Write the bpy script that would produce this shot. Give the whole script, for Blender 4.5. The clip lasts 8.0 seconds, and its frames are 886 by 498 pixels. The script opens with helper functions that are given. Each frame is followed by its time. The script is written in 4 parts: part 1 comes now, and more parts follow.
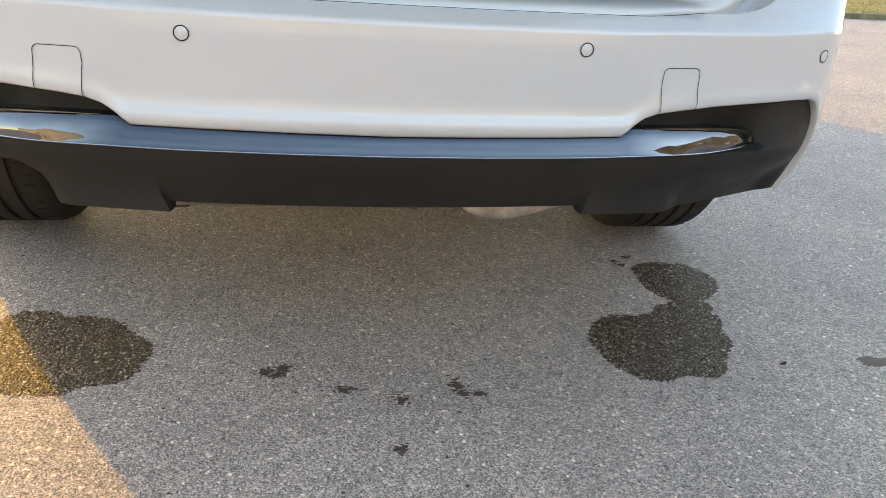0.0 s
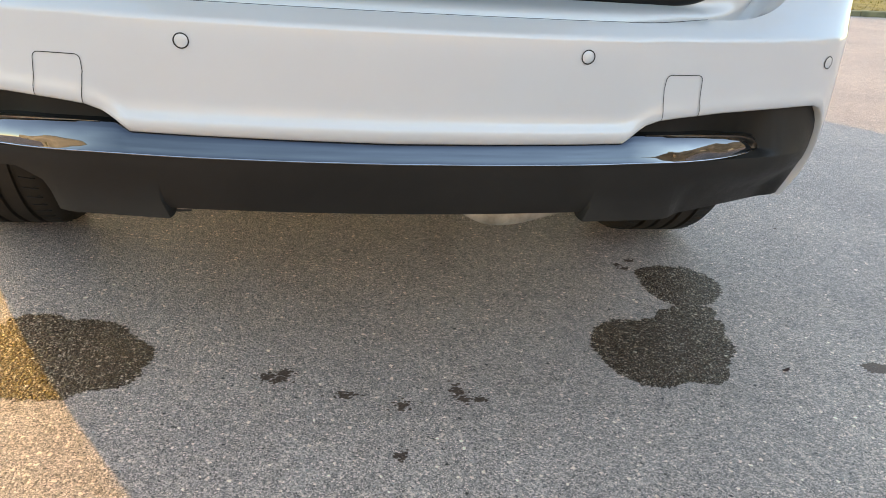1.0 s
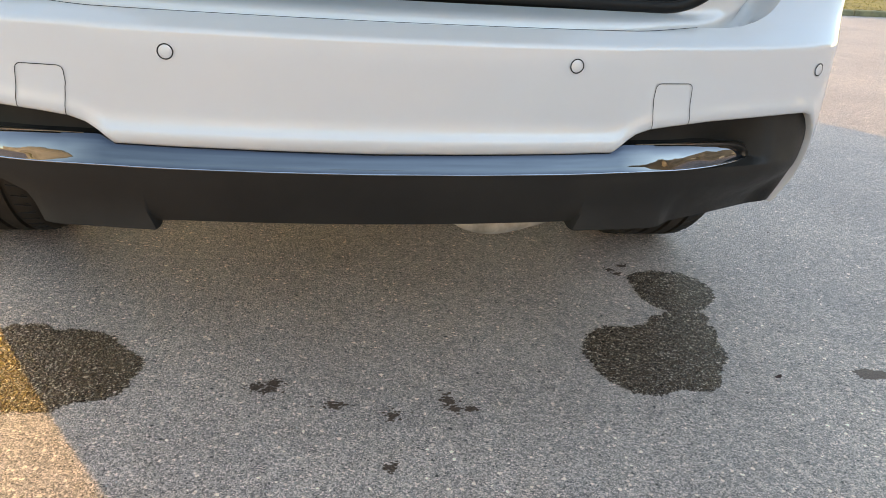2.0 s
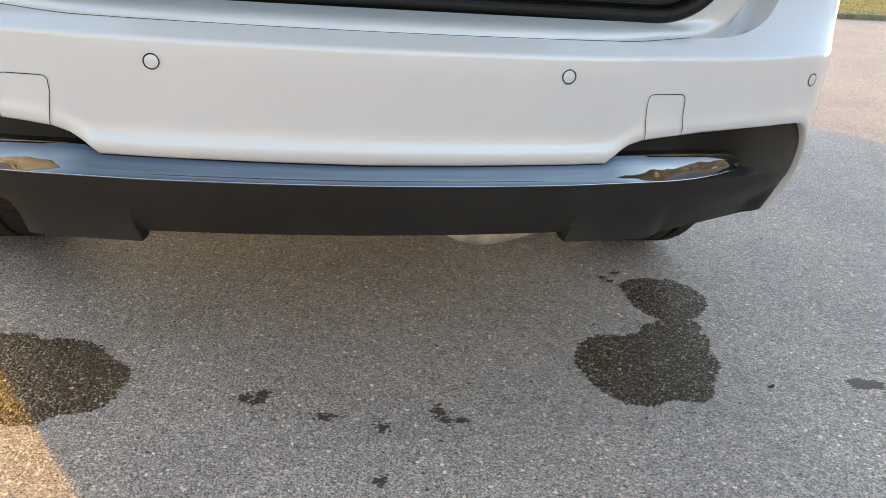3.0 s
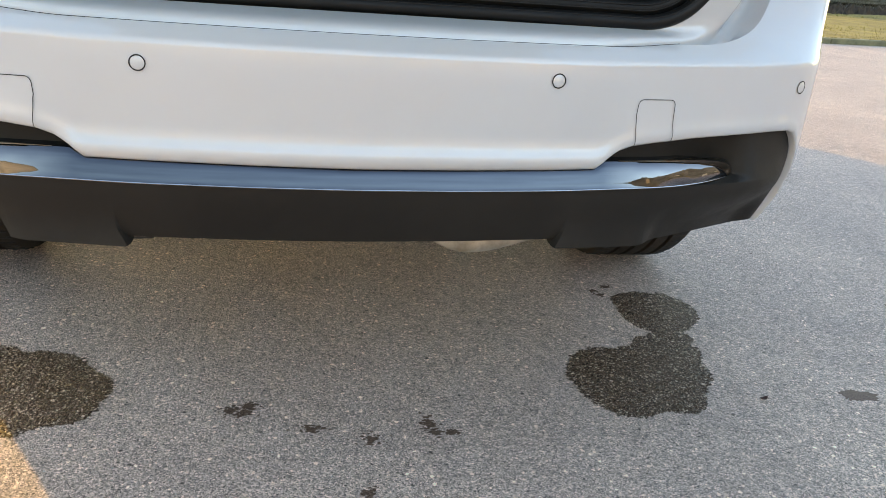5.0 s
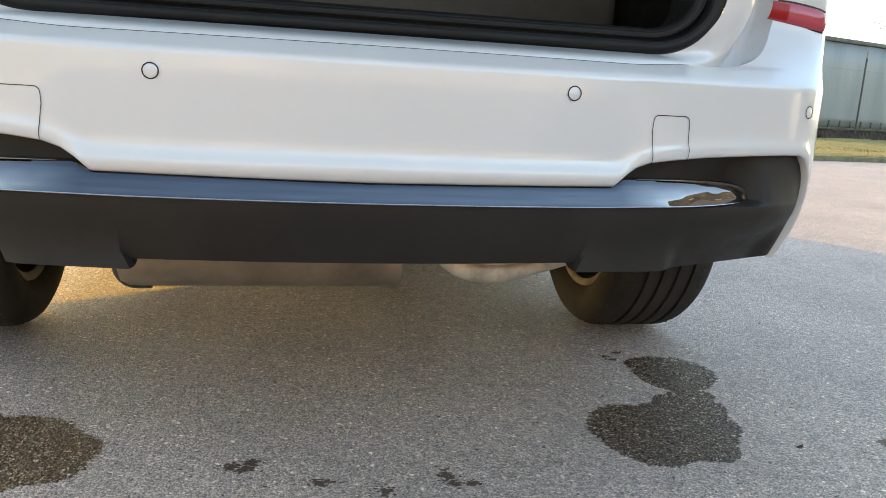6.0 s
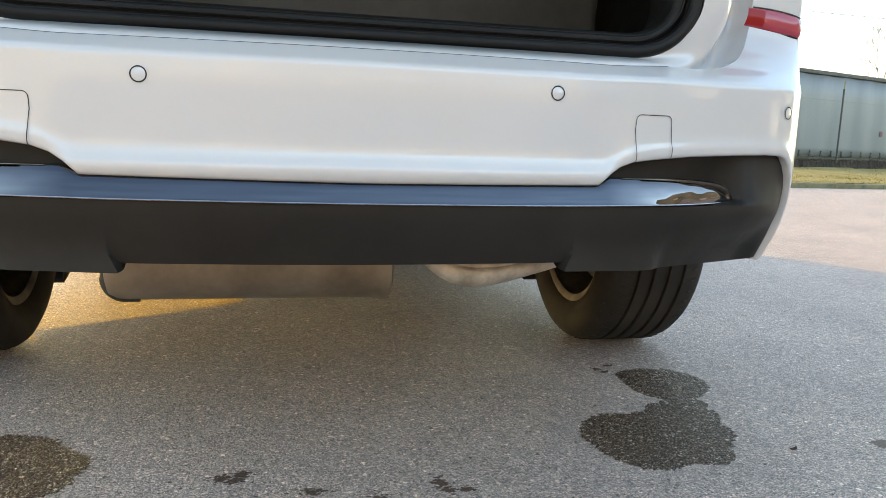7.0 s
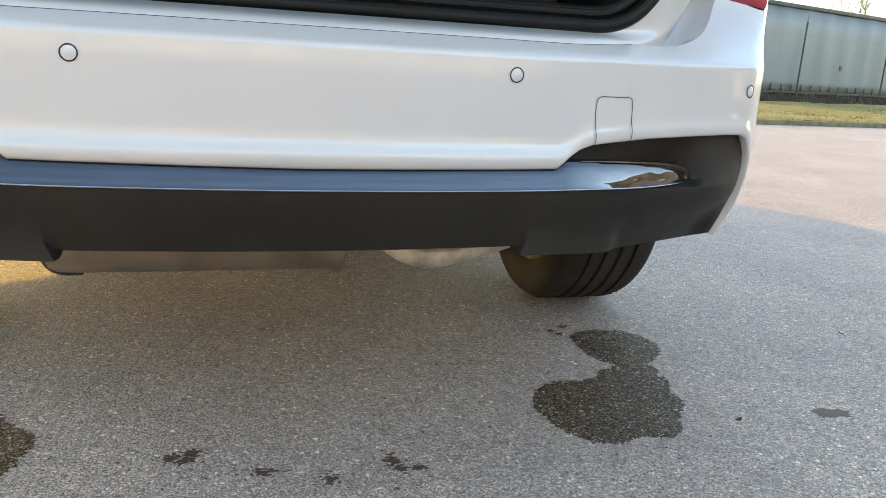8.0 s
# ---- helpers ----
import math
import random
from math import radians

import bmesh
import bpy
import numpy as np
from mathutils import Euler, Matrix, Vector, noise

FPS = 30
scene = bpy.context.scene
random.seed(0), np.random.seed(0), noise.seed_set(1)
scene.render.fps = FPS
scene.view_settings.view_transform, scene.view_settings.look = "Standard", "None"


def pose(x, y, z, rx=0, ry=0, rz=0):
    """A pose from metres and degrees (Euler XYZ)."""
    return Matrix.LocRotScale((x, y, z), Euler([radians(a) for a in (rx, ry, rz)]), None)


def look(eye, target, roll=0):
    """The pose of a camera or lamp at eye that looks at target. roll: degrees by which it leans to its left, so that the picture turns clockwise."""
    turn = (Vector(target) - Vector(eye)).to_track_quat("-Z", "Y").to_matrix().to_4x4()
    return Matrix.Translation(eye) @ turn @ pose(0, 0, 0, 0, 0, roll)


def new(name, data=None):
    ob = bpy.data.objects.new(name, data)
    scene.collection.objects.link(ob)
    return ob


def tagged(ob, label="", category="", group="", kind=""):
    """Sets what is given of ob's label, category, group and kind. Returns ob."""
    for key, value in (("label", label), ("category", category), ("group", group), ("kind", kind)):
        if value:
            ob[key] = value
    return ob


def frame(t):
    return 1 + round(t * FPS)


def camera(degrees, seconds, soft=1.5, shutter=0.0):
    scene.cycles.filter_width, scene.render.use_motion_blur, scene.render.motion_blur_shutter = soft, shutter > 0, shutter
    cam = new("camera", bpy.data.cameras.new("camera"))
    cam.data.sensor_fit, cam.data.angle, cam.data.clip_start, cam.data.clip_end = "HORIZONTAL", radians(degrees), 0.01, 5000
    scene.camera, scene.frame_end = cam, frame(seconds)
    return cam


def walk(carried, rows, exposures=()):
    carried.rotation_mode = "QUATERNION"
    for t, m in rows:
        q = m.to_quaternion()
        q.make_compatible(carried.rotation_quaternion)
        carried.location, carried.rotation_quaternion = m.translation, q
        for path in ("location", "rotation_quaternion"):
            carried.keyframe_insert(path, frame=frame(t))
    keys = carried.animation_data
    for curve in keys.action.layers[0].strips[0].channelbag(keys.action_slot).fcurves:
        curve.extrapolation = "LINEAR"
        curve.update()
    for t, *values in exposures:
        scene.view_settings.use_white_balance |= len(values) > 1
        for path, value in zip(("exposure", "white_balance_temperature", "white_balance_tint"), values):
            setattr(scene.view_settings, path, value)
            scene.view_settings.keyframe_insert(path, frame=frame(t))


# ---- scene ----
cam = camera(59.8, 8.0, soft=0.75)
PATH = [
    (0, (-0.122, -1.161, 0.822), (0.222, 0.647, 0.039), 4.5),
    (0.5, (-0.121, -1.156, 0.83), (0.218, 0.65, 0.039), 4.6),
    (1, (-0.112, -1.153, 0.837), (0.216, 0.654, 0.045), 4.5),
    (1.5, (-0.104, -1.147, 0.844), (0.227, 0.66, 0.051), 4.4),
    (3, (-0.092, -1.121, 0.862), (0.262, 0.682, 0.071), 4.7),
    (3.5, (-0.088, -1.114, 0.866), (0.27, 0.69, 0.081), 4.8),
    (4, (-0.086, -1.116, 0.857), (0.279, 0.69, 0.081), 5.2),
    (4.5, (-0.085, -1.117, 0.86), (0.278, 0.691, 0.086), 5.3),
    (4.7, (-0.084, -1.117, 0.858), (0.282, 0.693, 0.092), 5.1),
    (5.8, (-0.121, -1.127, 0.674), (0.295, 0.768, 0.187), 4.1),
    (6, (-0.128, -1.111, 0.645), (0.288, 0.804, 0.246), 3.5),
    (6.5, (-0.135, -1.116, 0.598), (0.294, 0.815, 0.304), 2.8),
    (7, (-0.128, -1.126, 0.589), (0.315, 0.801, 0.289), 2.4),
    (7.5, (-0.112, -1.109, 0.605), (0.366, 0.799, 0.241), 2.1),
    (8, (-0.11, -1.085, 0.674), (0.43, 0.779, 0.19), 3.7),
]
walk(cam, [(t, look(eye, target, roll)) for t, eye, target, roll in PATH], exposures=[(0.0, 1.71, 9900, 13), (4.7, 1.71, 9800, 13), (5.9, 1.74, 9500, 11), (8.0, 1.78, 9500, 11)])

# ---- world and light ----
SUN_EL, SUN_AZ = 15.0, -36.0          # degrees; azimuth from +y towards +x
SKY_STRENGTH, SUN_STRENGTH = 0.29, 1.6
world = bpy.data.worlds.new("sky")
scene.world = world
world.use_nodes = True
wn = world.node_tree
sky = wn.nodes.new("ShaderNodeTexSky")
sky.sky_type = "NISHITA"
sky.sun_disc = False
sky.sun_elevation, sky.sun_rotation = radians(SUN_EL), radians(SUN_AZ)
sky.dust_density, sky.air_density, sky.ozone_density = 0.3, 1.0, 2.4
wn.links.new(sky.outputs[0], wn.nodes["Background"].inputs[0])
wn.nodes["Background"].inputs[1].default_value = SKY_STRENGTH
sun_dir = Vector((math.sin(radians(SUN_AZ)) * math.cos(radians(SUN_EL)), math.cos(radians(SUN_AZ)) * math.cos(radians(SUN_EL)), math.sin(radians(SUN_EL))))
lamp = bpy.data.lights.new("sun", "SUN")
lamp.energy, lamp.angle, lamp.color = SUN_STRENGTH, radians(0.6), (1.0, 0.61, 0.02)
sun_ob = new("sun", lamp)
sun_ob.matrix_world = look(sun_dir * 50, (0, 0, 0))


# ---- materials ----
def material(name, base, rough=0.5, metal=0.0, coat=0.0, spec=0.5):
    m = bpy.data.materials.new(name)
    m.use_nodes = True
    b = m.node_tree.nodes["Principled BSDF"]
    b.inputs["Base Color"].default_value = (*base, 1)
    b.inputs["Roughness"].default_value, b.inputs["Metallic"].default_value = rough, metal
    b.inputs["Coat Weight"].default_value, b.inputs["Specular IOR Level"].default_value = coat, spec
    b.inputs["Coat Roughness"].default_value = 0.03
    return m


def node(m, kind, **kw):
    n = m.node_tree.nodes.new(kind)
    for k, v in kw.items():
        n.inputs[k.replace("_", " ")].default_value = v
    return n


def link(m, a, b):
    m.node_tree.links.new(a, b)


def bsdf(m):
    return m.node_tree.nodes["Principled BSDF"]


def coords(m, scale=(1, 1, 1), world_space=False):
    """Texture coordinates in metres: of the object, or of the world."""
    if world_space:
        g = m.node_tree.nodes.new("ShaderNodeNewGeometry")
        out = g.outputs["Position"]
    else:
        out = m.node_tree.nodes.new("ShaderNodeTexCoord").outputs["Object"]
    mp = node(m, "ShaderNodeMapping", Scale=scale)
    link(m, out, mp.inputs["Vector"])
    return mp.outputs["Vector"]


def ramp(m, fac, stops):
    r = m.node_tree.nodes.new("ShaderNodeValToRGB")
    e = r.color_ramp.elements
    while len(e) < len(stops):
        e.new(0.5)
    for el, (p, c) in zip(e, stops):
        el.position, el.color = p, (*c, 1) if len(c) == 3 else c
    link(m, fac, r.inputs["Fac"])
    return r.outputs["Color"]


def mix(m, fac, a, b, mode="MIX"):
    n = m.node_tree.nodes.new("ShaderNodeMix")
    n.data_type, n.blend_type = "RGBA", mode
    for sock, v in ((n.inputs[0], fac), (n.inputs[6], a), (n.inputs[7], b)):
        if hasattr(v, "is_output"):
            link(m, v, sock)
        else:
            sock.default_value = v if isinstance(v, (int, float)) else (*v, 1)
    return n.outputs[2]


def grain(m, scale, detail=3.0, rough=0.6, vec=None):
    n = node(m, "ShaderNodeTexNoise", Scale=scale, Detail=detail, Roughness=rough)
    if vec is not None:
        link(m, vec, n.inputs["Vector"])
    return n.outputs["Fac"]


def relief(m, height, strength, distance, chain=None):
    b = node(m, "ShaderNodeBump", Strength=strength, Distance=distance)
    link(m, height, b.inputs["Height"])
    if chain is not None:
        link(m, chain, b.inputs["Normal"])
    link(m, b.outputs["Normal"], bsdf(m).inputs["Normal"])
    return b.outputs["Normal"]


def varied(m, lo, hi, scale, detail=4.0, into="Base Color", stretch=(1, 1, 1), world_space=False):
    v = coords(m, stretch, world_space)
    c = ramp(m, grain(m, scale, detail, vec=v), [(0.3, lo), (0.7, hi)])
    link(m, c, bsdf(m).inputs[into])
    return c


def paint():
    m = material("white_car_paint", (0.6, 0.595, 0.59), 0.3, 0.0, 1.0)
    varied(m, (0.585, 0.58, 0.575), (0.615, 0.61, 0.605), 3.0)
    bsdf(m).inputs["Coat IOR"].default_value = 1.65
    v = coords(m)
    link(m, ramp(m, grain(m, 9.0, 6, vec=v), [(0.35, (0.012,) * 3), (0.75, (0.035,) * 3)]), bsdf(m).inputs["Coat Roughness"])
    relief(m, grain(m, 500.0, 2, vec=v), 0.012, 0.0004)
    return m


def plastic(name, tone, rough, warm=0.0):
    m = material(name, (tone,) * 3, rough)
    lo, hi = tone * 0.75, tone * 1.3
    g, b = 1 - warm, 1 - 2 * warm
    varied(m, (lo, lo * g, lo * b), (hi, hi * 0.98 * g, hi * 0.95 * b), 6.0, 6)
    v = coords(m)
    relief(m, grain(m, 1400.0, 2, vec=v), 0.25, 0.0006)
    link(m, ramp(m, grain(m, 14.0, 5, vec=v), [(0.3, (rough - 0.08,) * 3), (0.75, (rough + 0.12,) * 3)]), bsdf(m).inputs["Roughness"])
    return m


def asphalt(name, wet):
    """Worn asphalt with sparse pale stone chips and dark pits; wet: darkened, a little shiny, sky glints coloured in as
    pale specks.
    """
    m = material(name, (0.2, 0.2, 0.2), 0.8)
    v = coords(m, world_space=True)
    warp = node(m, "ShaderNodeTexNoise", Scale=160.0, Detail=2.0)
    link(m, v, warp.inputs["Vector"])
    shift = m.node_tree.nodes.new("ShaderNodeVectorMath")
    shift.operation = "MULTIPLY_ADD"
    link(m, warp.outputs["Color"], shift.inputs[0])
    shift.inputs[1].default_value = (0.006,) * 3
    link(m, v, shift.inputs[2])

    def cells(scale):
        c = node(m, "ShaderNodeTexVoronoi", Scale=scale, Randomness=1.0)
        link(m, shift.outputs[0], c.inputs["Vector"])
        sp = m.node_tree.nodes.new("ShaderNodeSeparateColor")
        link(m, c.outputs["Color"], sp.inputs[0])
        return c.outputs["Distance"], sp.outputs[0], sp.outputs[1]

    d1, r1, q1 = cells(420.0)
    d2, r2, q2 = cells(95.0)
    d3, r3, q3 = cells(170.0)
    col = ramp(m, r1, [(0.0, (0.068, 0.068, 0.069)), (0.5, (0.188, 0.187, 0.186)), (1.0, (0.345, 0.342, 0.336))])
    coarse = ramp(m, r3, [(0.0, (0.55,) * 3), (0.55, (0.98,) * 3), (1.0, (1.4,) * 3)])
    col = mix(m, 0.5, col, coarse, "MULTIPLY")
    joint = ramp(m, d3, [(0.42, (1.04,) * 3), (0.62, (0.72,) * 3)])
    col = mix(m, 0.25, col, joint, "MULTIPLY")
    size = m.node_tree.nodes.new("ShaderNodeMath")
    size.operation = "MULTIPLY_ADD"
    link(m, q2, size.inputs[0])
    size.inputs[1].default_value = -0.34
    link(m, d2, size.inputs[2])
    near = ramp(m, size.outputs[0], [(0.03, (1,) * 3), (0.09, (0,) * 3)])
    chip = mix(m, 1.0, near, ramp(m, r2, [(0.74, (0,) * 3), (0.75, (1,) * 3)]), "MULTIPLY")
    col = mix(m, chip, col, ramp(m, r3, [(0.0, (0.22, 0.216, 0.208)), (0.6, (0.36, 0.352, 0.335)), (1.0, (0.52, 0.505, 0.475))]))
    d4, r4, q4 = cells(46.0)
    stone = mix(m, 1.0, ramp(m, d4, [(0.15, (1,) * 3), (0.21, (0,) * 3)]), ramp(m, r4, [(0.70, (0,) * 3), (0.71, (1,) * 3)]), "MULTIPLY")
    col = mix(m, stone, col, ramp(m, q4, [(0.0, (0.2, 0.197, 0.19)), (0.6, (0.34, 0.333, 0.318)), (1.0, (0.5, 0.487, 0.46))]))
    pit = mix(m, 1.0, ramp(m, d4, [(0.10, (1,) * 3), (0.19, (0,) * 3)]), ramp(m, r4, [(0.10, (1,) * 3), (0.11, (0,) * 3)]), "MULTIPLY")
    col = mix(m, pit, col, (0.026, 0.025, 0.024))
    speck = mix(m, 1.0, ramp(m, d1, [(0.3, (1,) * 3), (0.42, (0,) * 3)]), ramp(m, q1, [(0.965, (0,) * 3), (0.97, (1,) * 3)]), "MULTIPLY")
    col = mix(m, speck, col, (0.5, 0.49, 0.47))
    hole = mix(m, 1.0, ramp(m, d3, [(0.20, (1,) * 3), (0.40, (0,) * 3)]), ramp(m, q3, [(0.90, (0,) * 3), (0.915, (1,) * 3)]), "MULTIPLY")
    col = mix(m, hole, col, (0.025, 0.024, 0.023))
    blotch = ramp(m, grain(m, 26.0, 5, 0.65, v), [(0.3, (0.88,) * 3), (0.7, (1.08,) * 3)])
    col = mix(m, 1.0, col, blotch, "MULTIPLY")
    big = ramp(m, grain(m, 1.5, 5, 0.6, v), [(0.3, (0.84, 0.84, 0.85)), (0.7, (1.14, 1.13, 1.10))])
    col = mix(m, 1.0, col, big, "MULTIPLY")
    if wet:
        dark = mix(m, 1.0, col, (0.33, 0.18, 0.12), "MULTIPLY")
        # pale specks: stone chips, plus sky glints painted into the base colour
        spot = mix(m, 1.0, ramp(m, d3, [(0.26, (1,) * 3), (0.36, (0,) * 3)]), ramp(m, q3, [(0.42, (0,) * 3), (0.45, (1,) * 3)]), "MULTIPLY")
        fine = mix(m, 1.0, ramp(m, d1, [(0.3, (1,) * 3), (0.42, (0,) * 3)]), ramp(m, q1, [(0.55, (0,) * 3), (0.56, (1,) * 3)]), "MULTIPLY")
        bright = mix(m, 1.0, mix(m, 1.0, chip, spot, "LIGHTEN"), fine, "LIGHTEN")
        col = mix(m, bright, dark, ramp(m, r3, [(0.0, (0.26, 0.175, 0.135)), (0.5, (0.60, 0.45, 0.37)), (1.0, (0.95, 0.80, 0.70))]))
    else:
        col = mix(m, 1.0, col, (2.50, 1.96, 1.74), "MULTIPLY")
    link(m, col, bsdf(m).inputs["Base Color"])
    bsdf(m).inputs["Specular IOR Level"].default_value = 0.2 if wet else 0.35
    if wet:
        bsdf(m).inputs["Specular Tint"].default_value = (1.0, 0.84, 0.76, 1)
    r = ramp(m, r1, [(0.2, (0.26 if wet else 0.5,) * 3), (0.8, (0.65 if wet else 0.8,) * 3)])
    link(m, r, bsdf(m).inputs["Roughness"])
    n1 = relief(m, d1, 1.0 if wet else 0.7, -0.0045 if wet else -0.0035)
    n2 = relief(m, d3, 1.0 if wet else 0.6, -0.007 if wet else -0.004, n1)
    relief(m, chip, 0.5, 0.0015, n2)
    return m


PAINT = paint()
BLACK_PLASTIC = plastic("black_grained_plastic", 0.018, 0.5, 0.12)
bsdf(BLACK_PLASTIC).inputs["Specular IOR Level"].default_value = 0.25
TRIM_PLASTIC = plastic("dark_grey_interior_plastic", 0.008, 0.55)
bsdf(TRIM_PLASTIC).inputs["Specular IOR Level"].default_value = 0.25
CARPET = plastic("dark_grey_carpet", 0.11, 0.95, 0.03)
SEAM = material("dark_gap", (0.012, 0.012, 0.013), 0.7)
RUBBER = plastic("tyre_rubber", 0.032, 0.82, 0.12)
bsdf(RUBBER).inputs["Specular IOR Level"].default_value = 0.2
SEAL = plastic("black_rubber_seal", 0.007, 0.5)
bsdf(SEAL).inputs["Specular IOR Level"].default_value = 0.25
CHROME = material("polished_metal_trim", (0.068, 0.076, 0.092), 0.035, 1.0)


def lighten_ends():
    """Dark brushed metal; both ends coloured lighter in place of a bright sky reflection."""
    brushed = varied(CHROME, (0.06, 0.067, 0.082), (0.078, 0.087, 0.105), 40.0, 4, stretch=(0.2, 1, 6))
    axes = CHROME.node_tree.nodes.new("ShaderNodeSeparateXYZ")
    link(CHROME, coords(CHROME), axes.inputs[0])
    away = CHROME.node_tree.nodes.new("ShaderNodeMath")
    away.operation = "ABSOLUTE"
    link(CHROME, axes.outputs[0], away.inputs[0])
    # lighter colour towards the ends paints in the reflected sky
    end = ramp(CHROME, away.outputs[0], [(0.40, (0,) * 3), (0.52, (1,) * 3)])
    link(CHROME, mix(CHROME, end, brushed, (0.2, 0.2, 0.212)), bsdf(CHROME).inputs["Base Color"])
    wave = mix(CHROME, end, (0.5, 0.5, 0.5), ramp(CHROME, grain(CHROME, 9.0, 2, 0.45, coords(CHROME, (1, 1, 1.5))), [(0.25, (0,) * 3), (0.75, (1,) * 3)]))
    relief(CHROME, wave, 0.25, 0.014)


lighten_ends()
DULL_TRIM = material("dull_bronze_trim", (0.2, 0.165, 0.135), 0.32, 1.0)
varied(DULL_TRIM, (0.15, 0.125, 0.10), (0.25, 0.205, 0.165), 60.0, 4)
BRIGHT_TRIM = material("bright_trim_edge", (0.42, 0.42, 0.44), 0.25, 1.0)
DUSTY_ALLOY = material("dust_caked_alloy", (0.15, 0.125, 0.1), 0.6, 0.3)
varied(DUSTY_ALLOY, (0.10, 0.08, 0.062), (0.22, 0.185, 0.15), 18.0, 5)
BRAKE_DUST = material("brown_brake_dust", (0.05, 0.042, 0.035), 0.8)
varied(BRAKE_DUST, (0.03, 0.025, 0.021), (0.08, 0.066, 0.055), 30.0, 4)
STEEL = material("grey_cast_steel", (0.5, 0.48, 0.45), 0.5, 0.35)
varied(STEEL, (0.30, 0.255, 0.20), (0.62, 0.54, 0.45), 28.0, 5)
relief(STEEL, grain(STEEL, 120.0, 4, vec=coords(STEEL)), 0.3, 0.002)
MUFFLER = material("dull_exhaust_steel", (0.36, 0.32, 0.27), 0.5, 0.5)
varied(MUFFLER, (0.17, 0.135, 0.10), (0.34, 0.28, 0.22), 9.0, 6)
LENS = material("red_lamp_lens", (0.43, 0.04, 0.065), 0.2, 0.0, 0.6)
LENS_DEEP = material("deep_red_lens", (0.33, 0.006, 0.008), 0.3, 0.0, 0.15, 0.2)
GLASS = material("tinted_window_glass", (0.01, 0.012, 0.014), 0.04, 0.0, 1.0)
ASPHALT = asphalt("worn_grey_asphalt", False)
WET_ASPHALT = asphalt("wet_asphalt", True)
WET_SPOT = material("damp_dark_spot", (0.06, 0.052, 0.046), 0.8, 0.0, 0.0, 0.2)
varied(WET_SPOT, (0.05, 0.029, 0.02), (0.19, 0.12, 0.088), 300.0, 2, world_space=True)
DAMP = material("half_dried_asphalt", (0.14, 0.138, 0.135), 0.7, spec=0.25)
varied(DAMP, (0.085, 0.054, 0.039), (0.235, 0.158, 0.122), 300.0, 3, world_space=True)
GRIT = material("stone_grit", (0.3, 0.29, 0.27), 0.85)
varied(GRIT, (0.18, 0.175, 0.165), (0.5, 0.48, 0.44), 300.0, 2, world_space=True)
LEAF = material("dry_brown_leaf", (0.07, 0.028, 0.02), 0.7)
CONCRETE = material("kerb_concrete", (0.32, 0.31, 0.29), 0.9)
varied(CONCRETE, (0.11, 0.105, 0.06), (0.27, 0.245, 0.13), 7.0, 6, world_space=True)
SOIL = material("dry_verge_soil", (0.12, 0.1, 0.05), 0.95)
varied(SOIL, (0.16, 0.115, 0.03), (0.31, 0.225, 0.055), 1.6, 6, world_space=True)
GRASS = material("dry_winter_grass", (0.2, 0.18, 0.05), 0.8)
varied(GRASS, (0.17, 0.14, 0.025), (0.31, 0.245, 0.05), 2.2, 4, world_space=True)
TARP = material("grey_green_tarpaulin", (0.3, 0.34, 0.34), 0.55)
varied(TARP, (0.14, 0.158, 0.175), (0.195, 0.212, 0.23), 1.2, 5, stretch=(1, 1, 0.25), world_space=True)
DARK_STEEL = material("weathered_dark_steel", (0.05, 0.052, 0.05), 0.6, 0.4)
varied(DARK_STEEL, (0.03, 0.03, 0.03), (0.09, 0.09, 0.085), 8.0, 5)
YELLOW = material("yellow_post_cap", (0.2, 0.185, 0.12), 0.6)
WIRE = material("galvanised_wire", (0.16, 0.165, 0.16), 0.5, 0.6)
RUBBLE = material("dark_brown_rubble", (0.06, 0.045, 0.032), 0.95)
varied(RUBBLE, (0.014, 0.012, 0.01), (0.08, 0.05, 0.03), 2.5, 5, world_space=True)
BARK = material("grey_bark", (0.13, 0.11, 0.09), 0.9)
varied(BARK, (0.07, 0.062, 0.052), (0.15, 0.135, 0.115), 5.0, 4)
# unseen walls: grey mottled for reflections, pale to bounce light onto the bumper
MOTTLED_WALL = material("mottled_grey_wall", (0.2, 0.17, 0.14), 0.9)
varied(MOTTLED_WALL, (0.05, 0.052, 0.055), (0.27, 0.268, 0.262), 0.4, 6, world_space=True)
BOUNCE_WALL = material("pale_bounce_wall", (0.4, 0.38, 0.35), 0.9)
varied(BOUNCE_WALL, (0.24, 0.22, 0.19), (0.62, 0.545, 0.47), 0.35, 6, world_space=True)
STREAK_PANEL = material("pale_streak_panel", (0.6, 0.57, 0.52), 0.6)
varied(STREAK_PANEL, (0.5, 0.47, 0.42), (0.68, 0.65, 0.6), 1.5, 5, world_space=True)
RED_SIGN = material("red_plate", (0.13, 0.04, 0.045), 0.6)


# ---- mesh helpers ----
def mesh_ob(name, verts, faces, mat, parent=None, label="", smooth=True, merge=0.0):
    me = bpy.data.meshes.new(name)
    bm = bmesh.new()
    vs = [bm.verts.new(v) for v in verts]
    for f in faces:
        try:
            bm.faces.new([vs[i] for i in f])
        except ValueError:
            pass
    if merge:
        bmesh.ops.remove_doubles(bm, verts=bm.verts, dist=merge)
    return part(name, bm, mat, parent, label, smooth, me)


